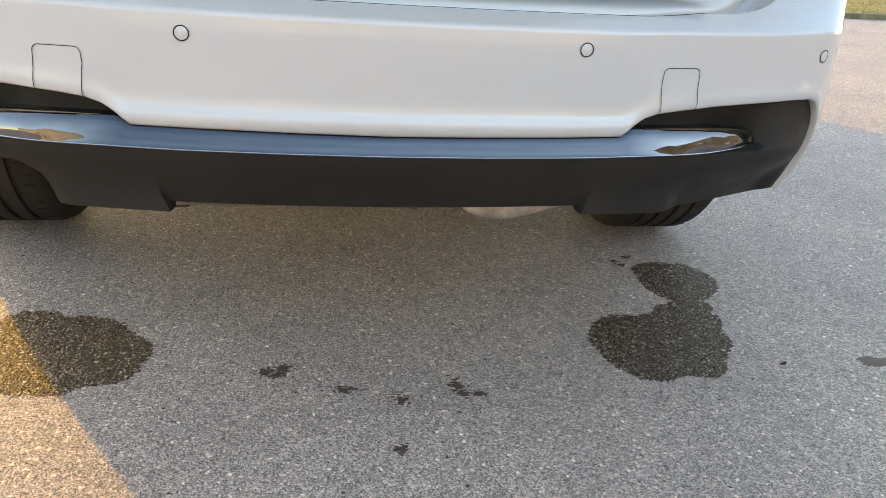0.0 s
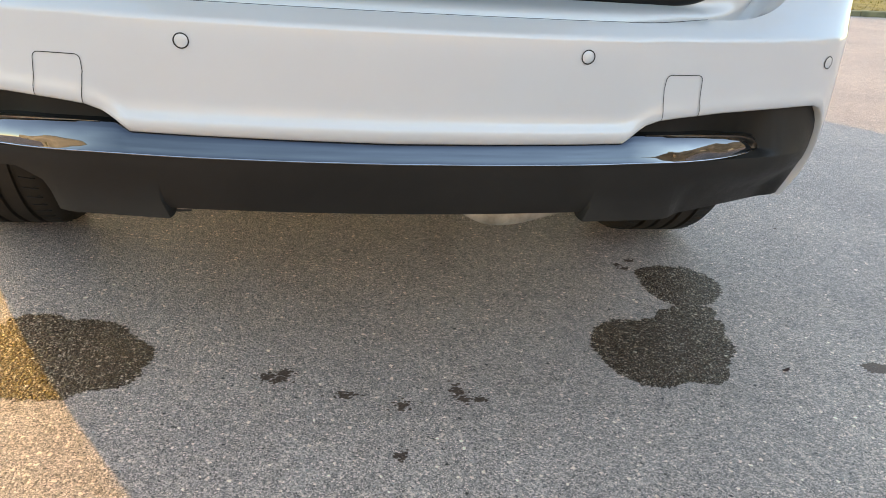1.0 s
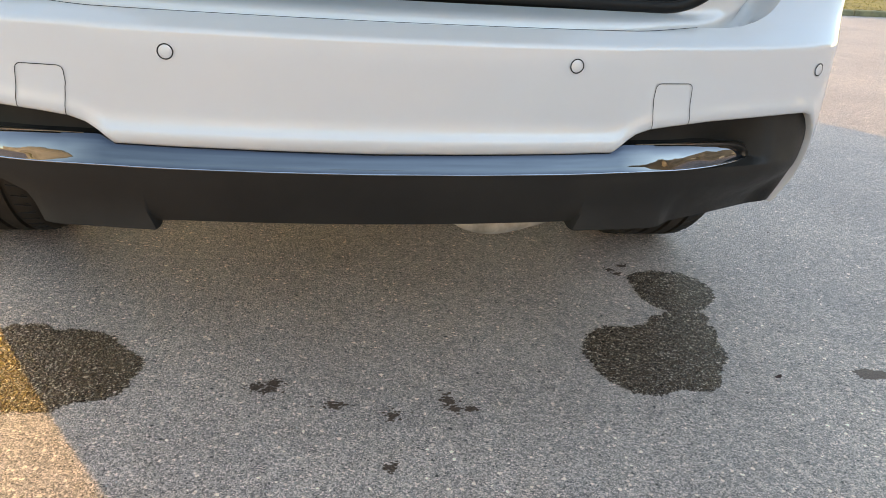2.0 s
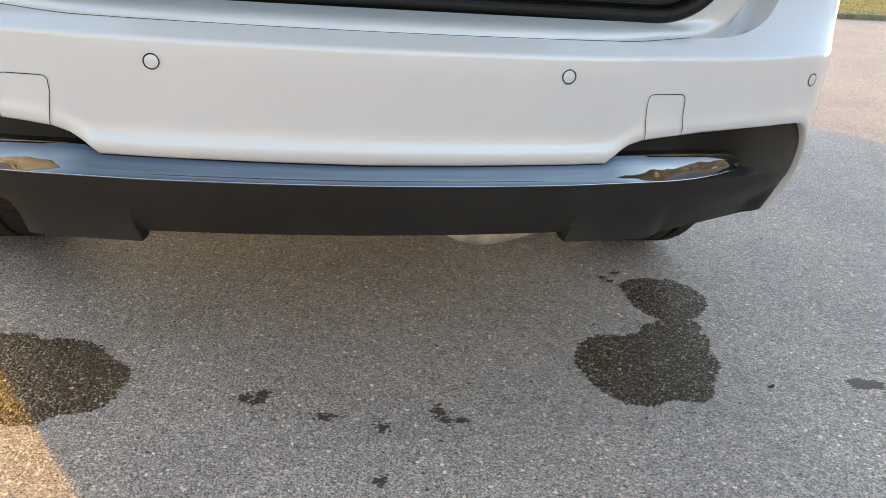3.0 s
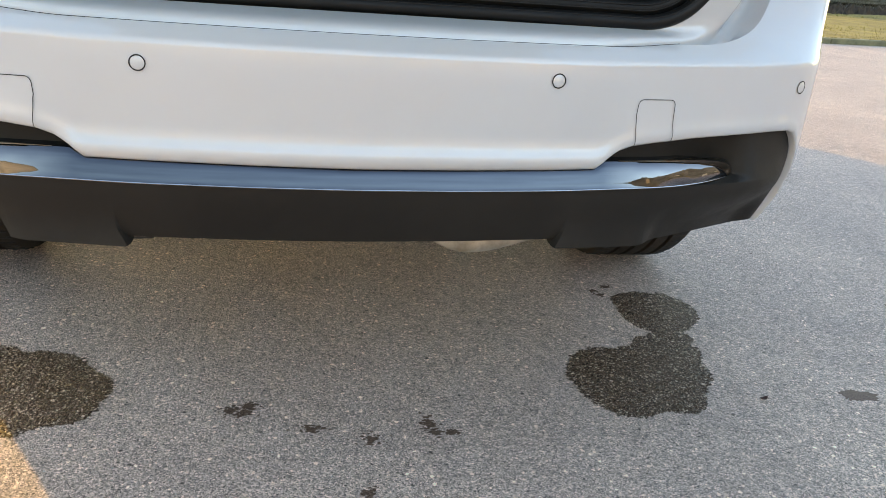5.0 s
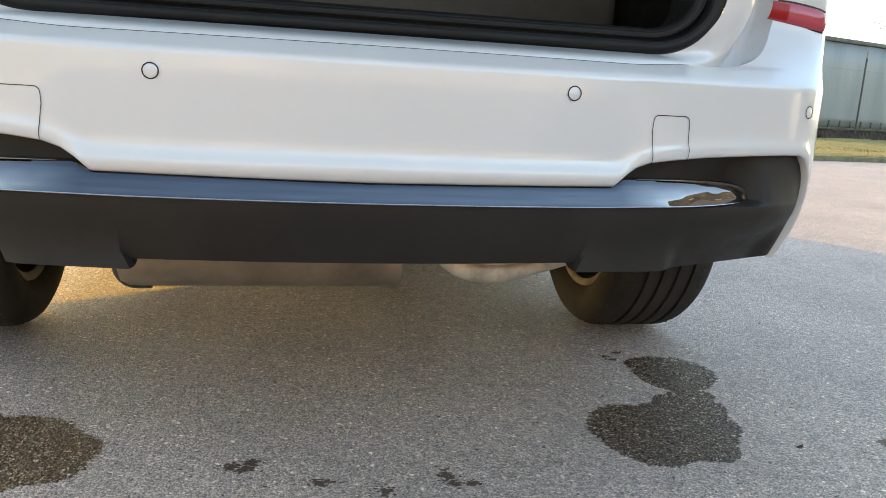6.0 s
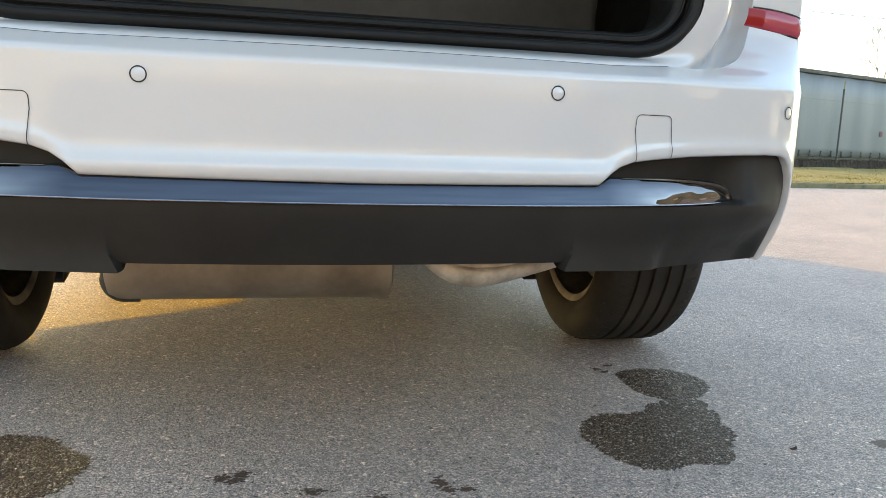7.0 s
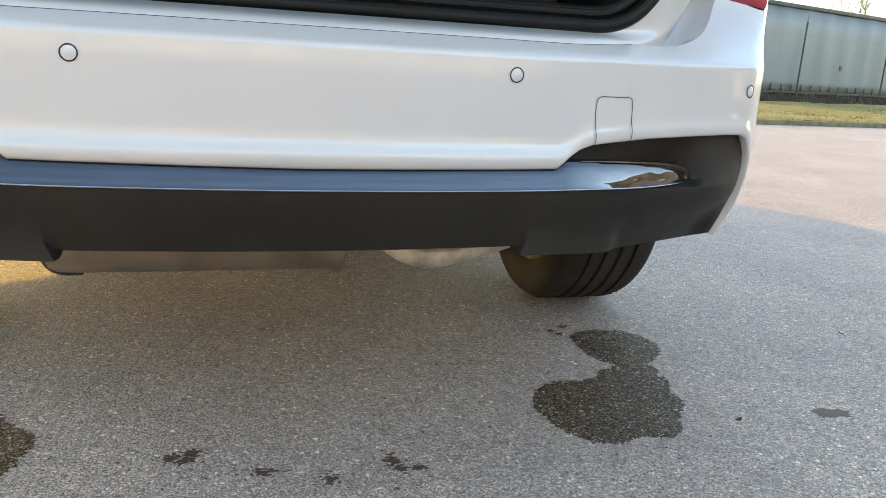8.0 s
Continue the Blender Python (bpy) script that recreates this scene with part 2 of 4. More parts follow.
def part(name, bm, mat, parent=None, label="", smooth=True, me=None, normals=True):
    """Links a bmesh as one mesh object, under a thing or a part."""
    me = me or bpy.data.meshes.new(name)
    if normals:
        bmesh.ops.recalc_face_normals(bm, faces=bm.faces)
    for e in bm.edges:
        if len(e.link_faces) == 2 and e.calc_face_angle(0) > radians(50):
            e.smooth = False
    bm.to_mesh(me)
    bm.free()
    me.materials.append(mat)
    if smooth:
        me.polygons.foreach_set("use_smooth", [True] * len(me.polygons))
    ob = new(name, me)
    if parent is not None:
        ob.parent = parent
    if label:
        tagged(ob, label)
    return ob


def thing(name, label, category, group="", kind="", at=(0, 0, 0)):
    e = new(name)
    e.location = at
    return tagged(e, label, category, group, kind)


def grid(rows):
    """Vertices and quads of a sheet from rows of points."""
    n = len(rows[0])
    verts = [p for r in rows for p in r]
    faces = [(i * n + j, i * n + j + 1, (i + 1) * n + j + 1, (i + 1) * n + j) for i in range(len(rows) - 1) for j in range(n - 1)]
    return verts, faces


def sheet(name, rows, mat, parent=None, label="", thick=0.0, merge=0.0):
    ob = mesh_ob(name, *grid(rows), mat, parent, label, merge=merge)
    if thick:
        s = ob.modifiers.new("thickness", "SOLIDIFY")
        s.thickness, s.offset = thick, 0
    return ob


def tube(path, radius, sides=10, closed=False, squash=1.0):
    """A bmesh tube along points."""
    bm = bmesh.new()
    pts = [Vector(p) for p in path]
    rings = []
    n = len(pts)
    up = Vector((0, 0, 1))
    for i, p in enumerate(pts):
        a = pts[(i - 1) % n] if closed or i else p
        b = pts[(i + 1) % n] if closed or i < n - 1 else p
        d = (b - a).normalized()
        side = d.cross(up)
        side = side.normalized() if side.length > 1e-4 else Vector((1, 0, 0))
        top = side.cross(d).normalized()
        r = radius[i] if isinstance(radius, (list, tuple)) else radius
        rings.append([bm.verts.new(p + (side * math.cos(k) + top * math.sin(k) * squash) * r) for k in (2 * math.pi * j / sides for j in range(sides))])
    for i in range(n if closed else n - 1):
        a, b = rings[i], rings[(i + 1) % n]
        for j in range(sides):
            bm.faces.new((a[j], a[(j + 1) % sides], b[(j + 1) % sides], b[j]))
    if not closed:
        bm.faces.new(rings[0])
        bm.faces.new(rings[-1][::-1])
    return bm


def box_bm(size, at=(0, 0, 0), bevel=0.0, bm=None):
    bm = bm or bmesh.new()
    vs = bmesh.ops.create_cube(bm, size=1.0, matrix=Matrix.Translation(at) @ Matrix.Diagonal((*size, 1)))["verts"]
    if bevel:
        es = list({e for v in vs for e in v.link_edges})
        bmesh.ops.bevel(bm, geom=es, offset=bevel, segments=2, affect="EDGES", profile=0.5)
    return bm


def lerp(a, b, u):
    return a + (b - a) * u


def table(x, rows):
    """Linear table look-up."""
    return float(np.interp(x, [r[0] for r in rows], [r[1] for r in rows]))


def ease(x, a, b):
    u = min(1.0, max(0.0, (x - a) / (b - a)))
    return u * u * (3 - 2 * u)


# ---- ground ----
def ground_sheet():
    xs = [-400, -120, -40, -12, -4, 0, 4, 12, 40, 120, 400]
    rows = [[(x, y, 0.0) for x in xs] for y in xs]
    return tagged(sheet("ground", rows, ASPHALT), "worn grey asphalt yard with pale stone chips", "asphalt", kind="structure")


ground_sheet()

# ---- car: plan and profiles of the rear ----
PLAN = [(0.0, -0.015), (0.15, -0.011), (0.3, 0.0), (0.5, 0.027), (0.65, 0.062), (0.72, 0.083), (0.778, 0.107), (0.828, 0.138), (0.866, 0.19), (0.894, 0.262), (0.912, 0.36), (0.925, 0.47), (0.938, 0.58)]
ARC = [0.0]
for (xa, ya), (xb, yb) in zip(PLAN[:-1], PLAN[1:]):
    ARC.append(ARC[-1] + math.hypot(xb - xa, yb - ya))


def smooth_plan():
    """The plan line, sampled finely and smoothed."""
    s = np.linspace(-ARC[-1], ARC[-1], 441)
    x = np.sign(s) * np.interp(abs(s), ARC, [p[0] for p in PLAN])
    y = np.interp(abs(s), ARC, [p[1] for p in PLAN])
    for _ in range(24):
        x[1:-1] = (x[:-2] + 2 * x[1:-1] + x[2:]) / 4
        y[1:-1] = (y[:-2] + 2 * y[1:-1] + y[2:]) / 4
    return s, x, y


PS, PX, PY = smooth_plan()
NX, NY = np.gradient(PY), -np.gradient(PX)
NL = np.hypot(NX, NY)
NX, NY = NX / NL, NY / NL               # outward normal of the plan


def on_plan(s, inset, z):
    """The point at arc length s, set in by inset metres, at height z."""
    return (float(np.interp(s, PS, PX) - inset * np.interp(s, PS, NX)), float(np.interp(s, PS, PY) - inset * np.interp(s, PS, NY)), z)


def s_of_x(x):
    return float(np.interp(x, PX, PS))


# lower edge of the painted bumper, over arc length
EDGE = [(0.0, 0.512), (0.385, 0.515), (0.392, 0.522), (0.402, 0.532), (0.423, 0.545), (0.447, 0.553), (0.487, 0.558), (0.56, 0.564), (0.66, 0.568), (0.745, 0.570), (0.79, 0.569), (0.812, 0.563), (0.83, 0.548), (0.853, 0.522), (0.876, 0.482), (0.902, 0.428), (0.925, 0.368), (0.93, 0.358), (1.06, 0.352), (1.5, 0.352)]


def edge_z(s):
    return table(abs(s), EDGE)


S_COLS = sorted(set([round(v, 4) for v in np.linspace(-ARC[-1], ARC[-1], 170)] + [sg * e[0] for e in EDGE for sg in (1, -1) if e[0] < 1.3]))


def taper(z):
    """How far the corner leans in towards the bottom."""
    return 0.048 * min(1.0, max(0.0, (0.575 - z) / 0.222)) ** 2.5


def bumper_inset(s, z, zb):
    """Depth of the painted face behind the plan line at height z."""
    face = table(z, [(0.512, 0.004), (0.520, 0.000), (0.532, -0.004), (0.545, 0.002), (0.56, 0.0055), (0.62, 0.002), (0.655, 0.0), (0.68, 0.0015), (0.686, 0.004), (0.690, 0.0085), (0.697, 0.0165), (0.7045, 0.026), (0.711, 0.036)])
    lip = 0.003 * math.exp(-((z - zb - 0.014) / 0.011) ** 2) * ease(abs(s), 0.37, 0.42) * (1 - ease(abs(s), 0.8, 0.86))
    low = taper(z) * ease(abs(s), 0.6, 0.9)
    roll = 0.0035 * max(0.0, 1 - (z - zb) / 0.004) ** 2
    if abs(s) > 0.38:
        face = lerp(face, table(z, [(0.3, 0.0), (0.682, 0.0015), (0.6875, 0.004), (0.691, 0.0085), (0.697, 0.0165), (0.7045, 0.026), (0.711, 0.036)]), ease(abs(s), 0.38, 0.45))
    return face - lip + low + roll


car = thing("car", "white estate car with its boot open, parked on asphalt", "car")
LEAN_CAR = 0.005                        # the body sits a little lower on its left
car.location, car.rotation_euler = (0.003, 0, -0.4 * LEAN_CAR), (0, -LEAN_CAR, 0)

# plan of the body above the bumper, over the same arc length
UPPER = [(0.0, 0.0, 0.236), (0.50, 0.50, 0.234), (0.742, 0.735, 0.236), (0.78, 0.775, 0.238), (0.83, 0.825, 0.241), (0.87, 0.862, 0.244), (0.90, 0.888, 0.250), (0.93, 0.905, 0.262), (0.97, 0.915, 0.285), (1.05, 0.922, 0.35), (1.15, 0.930, 0.45), (1.40, 0.940, 0.58)]
RISE = [(0.60, 0.0), (0.660, 0.0), (0.681, 0.002), (0.686, 0.010), (0.690, 0.028), (0.694, 0.065), (0.70, 0.125), (0.71, 0.23), (0.72, 0.34), (0.74, 0.53), (0.76, 0.72), (0.78, 0.87), (0.795, 0.95), (0.81, 0.99), (0.83, 1.0), (2.0, 1.0)]


def skin(s, z):
    """The painted surface at arc length s and height z: bumper face, blending up into the body's corner."""
    a, sg = abs(s), (1 if s >= 0 else -1)
    low = Vector(on_plan(a, bumper_inset(a, min(z, 0.711), edge_z(a)), z))
    flat = Vector(on_plan(a, bumper_inset(a, min(z, 0.66), edge_z(a)), z))
    x2, y2 = table(a, [(u[0], u[1]) for u in UPPER]), table(a, [(u[0], u[2]) for u in UPPER])
    pinch, back = 0.10 * ease(z, 0.95, 1.5), 0.06 * ease(z, 0.9, 1.5)
    corner = flat.lerp(Vector((x2 - pinch, y2 + back, z)), table(z, RISE))
    p = low.lerp(corner, ease(a, 0.46, 0.64))
    return (sg * p.x, p.y, z)


def rim_z(s):
    """Height of the bumper's upper edge along the sill."""
    return lerp(0.7045, 0.711, ease(abs(s), 0.40, 0.55))


def rim(u):
    """The outer rim of the drain channel round the opening, u from 0 (sill's bend) to 1 (pillar)."""
    a = u * math.pi / 2
    return 0.56 + 0.214 * math.sin(a) ** 0.91, 0.711 + 0.125 * (1 - math.cos(a))


RIM = [rim(u) for u in np.linspace(0, 1, 60)]


def s_skin(x, z):
    """Arc length at which the skin passes through x at height z."""
    lo, hi = 0.0, 1.1
    for _ in range(30):
        mid = (lo + hi) / 2
        lo, hi = (mid, hi) if skin(mid, z)[0] < x else (lo, mid)
    return lo


def build_bumper():
    rows = []
    for k in range(35):
        row = []
        for s in S_COLS:
            zb = edge_z(s)
            u = [0, 0.008, 0.02, 0.05, 0.09, 0.12, 0.15, 0.18, 0.22, 0.27, 0.33, 0.4, 0.47, 0.54, 0.61, 0.68, 0.74, 0.755, 0.77, 0.785, 0.80, 0.815, 0.83, 0.845, 0.86, 0.875, 0.89, 0.905, 0.92, 0.935, 0.95, 0.965, 0.98, 0.99, 1.0][k]
            z = lerp(zb, 0.66, u / 0.74) if u < 0.74 else lerp(0.66, rim_z(s), (u - 0.74) / 0.26)
            row.append(skin(s, z))
        rows.append(row)
    first = [on_plan(s, bumper_inset(s, edge_z(s), edge_z(s)) + 0.012, edge_z(s) + 0.003) for s in S_COLS]
    verts, faces = grid([first] + rows)
    # the corners above: from the channel's rim round to the side
    s_low = s_skin(0.56, 0.711)
    cols = [s_low] + [s for s in S_COLS if s > s_low + 0.002]
    for sg in (1, -1):
        up = []
        for z in [0.711 + 0.125 * (1 - math.cos(a)) for a in np.linspace(0, math.pi / 2, 34)] + [0.85, 0.86, 0.90, 0.95, 1.0, 1.1, 1.25, 1.4, 1.48]:
            xr = table(z, [(rz, rx) for rx, rz in RIM] + [(0.95, 0.774), (1.5, 0.674)])
            s0 = s_skin(xr, z)
            k = (cols[-1] - s0) / (cols[-1] - s_low)
            up.append([(sg * q[0], q[1], q[2]) for q in (skin(s0 + (c - s_low) * k, z) for c in cols)])
        v2, f2 = grid(up)
        n = len(verts)
        verts, faces = verts + v2, faces + [tuple(j + n for j in f) for f in f2]
    return mesh_ob("bumper", verts, faces, PAINT, car, "glossy white painted rear bumper and body corners", merge=0.0008)


bumper = build_bumper()


def face_point(x, z, proud=0.0):
    s = s_of_x(x)
    return Vector(on_plan(s, bumper_inset(s, z, edge_z(s)) - proud, z))


def face_ribbon(name, outline, width, mat, parent, closed=False):
    """A thin dark line lying on the painted face along (x, z) points."""
    rows_a, rows_b = [], []
    n = len(outline)
    for i, (x, z) in enumerate(outline):
        a = outline[i - 1] if i or closed else outline[i]
        b = outline[(i + 1) % n] if i < n - 1 or closed else outline[i]
        d = Vector((b[0] - a[0], b[1] - a[1])).normalized()
        w = Vector((-d.y, d.x)) * width / 2
        proud = 0.0013 + 0.001 * (1 - ease(z, 0.575, 0.60))
        rows_a.append(face_point(x + w.x, z + w.y, proud))
        rows_b.append(face_point(x - w.x, z - w.y, proud))
    if closed:
        rows_a.append(rows_a[0])
        rows_b.append(rows_b[0])
    return sheet(name, [rows_a, rows_b], mat, parent)


def disc_on_face(name, x, z, r, parent):
    rows = [[face_point(x + r * u * math.cos(a), z + r * u * math.sin(a), 0.0012 * (1.4 - u ** 4)) for a in np.linspace(0, 2 * math.pi, 33)] for u in (0.0, 0.4, 0.8, 0.95, 1.0)]
    return sheet(name, rows, PAINT, parent)


for sx, sz in ((-0.3, 0.653), (0.3, 0.655), (0.783, 0.646), (-0.783, 0.644)):
    sensor = disc_on_face("parking_sensor", sx, sz, 0.0098, bumper)
    tagged(sensor, "round white parking sensor in a black ring")
    ring = [(sx + 0.0105 * math.cos(a), sz + 0.0105 * math.sin(a)) for a in np.linspace(0, 2 * math.pi, 41)[:-1]]
    face_ribbon("sensor_ring", ring, 0.0018, SEAM, bumper, True)

for sg in (-1, 1):
    w0, w1, r = 0.4415, 0.5095, 0.009
    pts = [(w0 + 0.004 - 0.003 * k / 10, lerp(edge_z(s_of_x(w0)) + 0.0005, 0.60, k / 10)) for k in range(10)] + [(w0, 0.605), (w0 + 0.001, 0.629 - r)]
    pts += [(w0 + 0.001 + r - r * math.cos(a), 0.629 - r + r * math.sin(a)) for a in np.linspace(0.2, math.pi / 2, 6)]
    pts += [(w1 - r + r * math.sin(a), 0.629 - r + r * math.cos(a)) for a in np.linspace(0, math.pi / 2, 7)]
    pts += [(w1 + 0.001 + 0.002 * k / 10, lerp(0.60, edge_z(s_of_x(w1)) + 0.0005, k / 10)) for k in range(11)]
    face_ribbon("tow_eye_cover_gap", [(sg * x, z - (0.004 if sg < 0 and z > 0.6 else 0.0)) for x, z in pts], 0.0012, SEAM, bumper)


# ---- dark metal strip and black lower panel ----
def strip_top(x):
    """Upper edge of the strip: level, a small step at the cutout, then a rounded end."""
    if x < 0.385:
        return lerp(0.5125, 0.5165, x / 0.385)
    if x < 0.41:
        return lerp(0.5165, 0.5255, ease(x, 0.383, 0.41))
    u = min(1.0, (x - 0.40) / 0.275)
    return 0.487 + 0.0385 * (1 - u ** 3.2) ** 0.45


STRIP_BOT = [(0.0, 0.4835), (0.35, 0.4835), (0.6, 0.4855), (0.71, 0.4862)]


TIP = 0.675


def strip_back(x):
    """How far the strip's rounded end turns forwards."""
    return 0.034 * max(0.0, (abs(x) - 0.50) / 0.175) ** 2.2


def build_strip(name, x0, x1, mat, parent, label):
    n = max(40, int((x1 - x0) / 0.0076))
    ends = [sg * v for v in (0.385, 0.39, 0.395, 0.40, 0.405, 0.41, 0.65, 0.66, 0.665, 0.669, 0.672, 0.674, 0.6748) for sg in (1, -1)]
    xs = sorted(set([round(v, 4) for v in np.linspace(x0, x1, n)] + [v for v in ends if x0 <= v <= x1]))
    rows = []
    for u, out in ((-0.35, 0.03), (-0.05, 0.01), (0.0, 0.002), (0.1, 0.0006), (0.2, 0.0), (0.35, 0.0), (0.5, 0.0), (0.65, 0.0), (0.8, 0.0), (0.94, 0.0003), (1.0, 0.0), (1.04, 0.004), (1.08, 0.012)):
        row = []
        for x in xs:
            zt, zb = strip_top(abs(x)), table(abs(x), STRIP_BOT)
            z = lerp(zt, zb, u) if u >= 0 else zt - u * 0.008
            slope = lerp(-0.0035 + 0.0135 * (zt - zb) / 0.04, -0.0035, min(1, max(0, u)))
            belly = 0.004 * ease(abs(x), 0.43, 0.56) * (1 - (2 * min(1, max(0, u)) - 1) ** 2)
            row.append(on_plan(s_of_x(x), slope + out - belly + strip_back(x), z))
        rows.append(row)
    return sheet(name, rows, mat, parent, label)


def strip_border(sg):
    """Dull bronze rim round the finisher's rounded end."""
    rows = [[], [], [], []]
    for x in list(np.linspace(0.43, 0.64, 20)) + [0.65, 0.66, 0.665, 0.669, 0.672, 0.674, 0.675]:
        zt, zb = strip_top(x), table(x, STRIP_BOT)
        back = -0.0035 + 0.0135 * (zt - zb) / 0.04 + strip_back(x)
        k = ease(x, 0.43, 0.66)
        drop = ease(x, 0.655, 0.675)
        for row, (dx, dy, dz) in zip(rows, ((-0.012, 0.0008, -0.005), (0.002, -0.0045, -0.001), (0.013, -0.004, 0.002), (0.024, 0.007, 0.004))):
            row.append(on_plan(sg * s_of_x(x + dx * k), back + 0.001 + dy * k, zt + dz * k * (1 - drop) + 0.0008))
    return rows


strip = build_strip("trim_strip", -TIP, TIP, CHROME, car, "dark polished metal strip with bright chrome exhaust ends")
for sg in (-1, 1):
    sheet("finisher_rim", strip_border(sg), DULL_TRIM, strip, "dull bronze rim round the strip's end", thick=0.001)
part("strip_edge", tube([on_plan(s_of_x(x), -0.0045 + strip_back(x), table(abs(x), STRIP_BOT)) for x in np.linspace(-TIP, TIP, 90)], 0.0011, 6), BRIGHT_TRIM, strip, "bright lower edge")
LOW_NOTCH = [(0.0, 0.388), (0.336, 0.388), (0.3365, 0.377), (0.342, 0.3755), (0.516, 0.378), (0.538, 0.424), (0.57, 0.447), (0.75, 0.452), (0.9, 0.42), (0.985, 0.352), (1.3, 0.345)]
LOW = [(0.0, 0.388), (0.336, 0.388), (0.3365, 0.377), (0.342, 0.3755), (0.5, 0.3725), (0.83, 0.3645), (0.90, 0.3675), (0.93, 0.364), (1.015, 0.350), (1.3, 0.345)]


def build_lower_panel():
    cols = sorted(set([round(v, 4) for v in np.linspace(-1.02, 1.02, 130)] + [sg * v for v in (0.336, 0.3365, 0.339, 0.3415, 0.344, 0.3465, 0.349, 0.3515, 0.354, 0.357, 0.36, 0.365, 0.385, 0.516, 0.538, 0.57, 0.392, 0.402, 0.423, 0.447, 0.487) for sg in (1, -1)]))
    rows = []
    for k, level in enumerate((0.60, 0.56, 0.545, 0.53, 0.515, 0.505, 0.497, 0.491, 0.4865, 0.4838, 0.4815, 0.479, 0.470, 0.455, 0.44, 0.425, 0.41, 0.40, 0.394, 0.0, 0.0, 0.0)):
        row = []
        for s in cols:
            zt, zb = edge_z(s) + 0.006, table(abs(s), LOW if s > 0 else LOW_NOTCH)
            zb = min(zb, zt - 0.004)
            z = min(zt, max(zb, level))
            tab = ease(abs(s), 0.3362, 0.3392)
            inset = table(z, [(0.36, 0.030), (0.376, 0.0265), (0.388, 0.030), (0.43, 0.014), (0.470, 0.003), (0.4815, 0.003), (0.52, 0.014), (0.58, 0.024)])
            inset += table(z, [(0.4815, 0.0), (0.4838, 0.005), (0.491, 0.024), (0.53, 0.018), (0.58, 0.008)]) * (1 - ease(abs(s), 0.665, 0.715)) * (1 + 1.3 * ease(abs(s), 0.5, 0.66))
            inset -= 0.011 * tab * ease(0.425 - z, 0, 0.04)
            inset = lerp(inset, 0.014 + taper(z), ease(abs(s), 0.70, 0.90))
            if k == 20:
                inset, z = inset + 0.012, z + 0.001
            if k == 21:
                inset, z = inset + 0.08, z + 0.02
            q = s + math.copysign(0.55 * max(0.0, min(z, 0.404) - 0.376) * math.exp(-((abs(s) - 0.337) / 0.03) ** 2), s)
            px, py, pz = on_plan(q, inset, z)
            u = min(1.0, max(0.0, (abs(s) - 0.5) / 0.43))
            k2 = ease(0.465 - z, 0, 0.11) * ease(abs(s), 0.48, 0.56) * (1 - ease(abs(s), 0.83, 0.93))
            tuck = {20: 0.012, 21: 0.07}.get(k, 0.0)
            row.append((lerp(px, math.copysign(lerp(0.49, 0.829, u), s), k2), lerp(py, lerp(0.058, 0.235, u) + tuck, k2), pz))
        rows.append(row)
    return sheet("lower_panel", rows, BLACK_PLASTIC, car, "black grained plastic lower bumper panel", merge=0.0002)


lower_panel = build_lower_panel()


# ---- car: opening frame and rear corners ----
def opening_path():
    """Half of the boot opening's edge: (x, z, share of bend) from the middle of the sill up the pillar."""
    p = [(x, 0.727, 0.0) for x in np.linspace(0, 0.47, 20)]
    p += [(0.47 + 0.128 * math.sin(a), 0.727 + 0.11 * (1 - math.cos(a)), a / (math.pi / 2)) for a in np.linspace(0.04, math.pi / 2, 26)]
    p += [(0.598 - 0.06 * ease(z, 1.0, 1.5), z, 1.0) for z in (0.87, 0.92, 1.0, 1.1, 1.25, 1.4, 1.48)]
    return p


RINGS = 30
SILL_F = [(0.0, 0.0), (0.15, 0.22), (0.30, 0.44), (0.42, 0.60), (0.5, 0.62), (0.62, 0.66), (0.8, 0.82), (0.95, 0.98), (1.0, 1.0)]
SILL_DROP = [(0.0, 0.0), (0.15, -0.001), (0.30, -0.0015), (0.40, 0.0003), (0.46, 0.004), (0.62, 0.024), (0.8, 0.030), (0.93, 0.018), (1.0, 0.0)]
POST_G = [(0.0, 0.0), (0.42, 0.38), (0.62, 0.56), (0.8, 0.80), (0.93, 0.965), (1.0, 1.0)]
POST_PUSH = [(0.0, 0.0), (0.3, 0.006), (0.42, 0.022), (0.5, 0.050), (0.62, 0.110), (0.74, 0.158), (0.84, 0.176), (0.92, 0.166), (1.0, 0.126)]


def curve(x, rows):
    """Smooth table look-up: the table averaged over a short window."""
    return sum(table(x + d, rows) for d in (-0.04, -0.02, 0.0, 0.02, 0.04)) / 5 if 0.05 < x < 0.95 else table(x, rows)


def ring_point(p, k):
    """Rings round the opening: 0 at the seal, then flange and channel, and the last the outer rim on the skin."""
    x, z, b = p
    if b == 0:
        rx = x * 0.56 / 0.47
        rz = rim_z(s_of_x(rx))
    elif b < 1:
        rx, rz = rim(b)
    else:
        rx, rz = 0.774 - 0.10 * ease(z, 0.95, 1.5), max(0.836, z)
    q = skin(s_skin(rx, rz), rz)
    if k == RINGS:
        return q
    w, t = ease(b, 0.0, 1.0), k / RINGS
    f, drop = curve(t, SILL_F), curve(t, SILL_DROP)
    g, push = curve(t, POST_G), curve(t, POST_PUSH)
    back = 0.06 * ease(z, 0.9, 1.5) if b == 1 else 0.0
    sill = Vector((x, 0.109 + 0.3 * float(np.interp(x, PX, PY)), z)).lerp(Vector(q), f) - Vector((0, 0, drop))
    post = Vector((lerp(x, q[0], g), 0.11 + push + back, lerp(z, q[2], g)))
    p = sill.lerp(post, w)
    return (p.x, p.y, p.z)


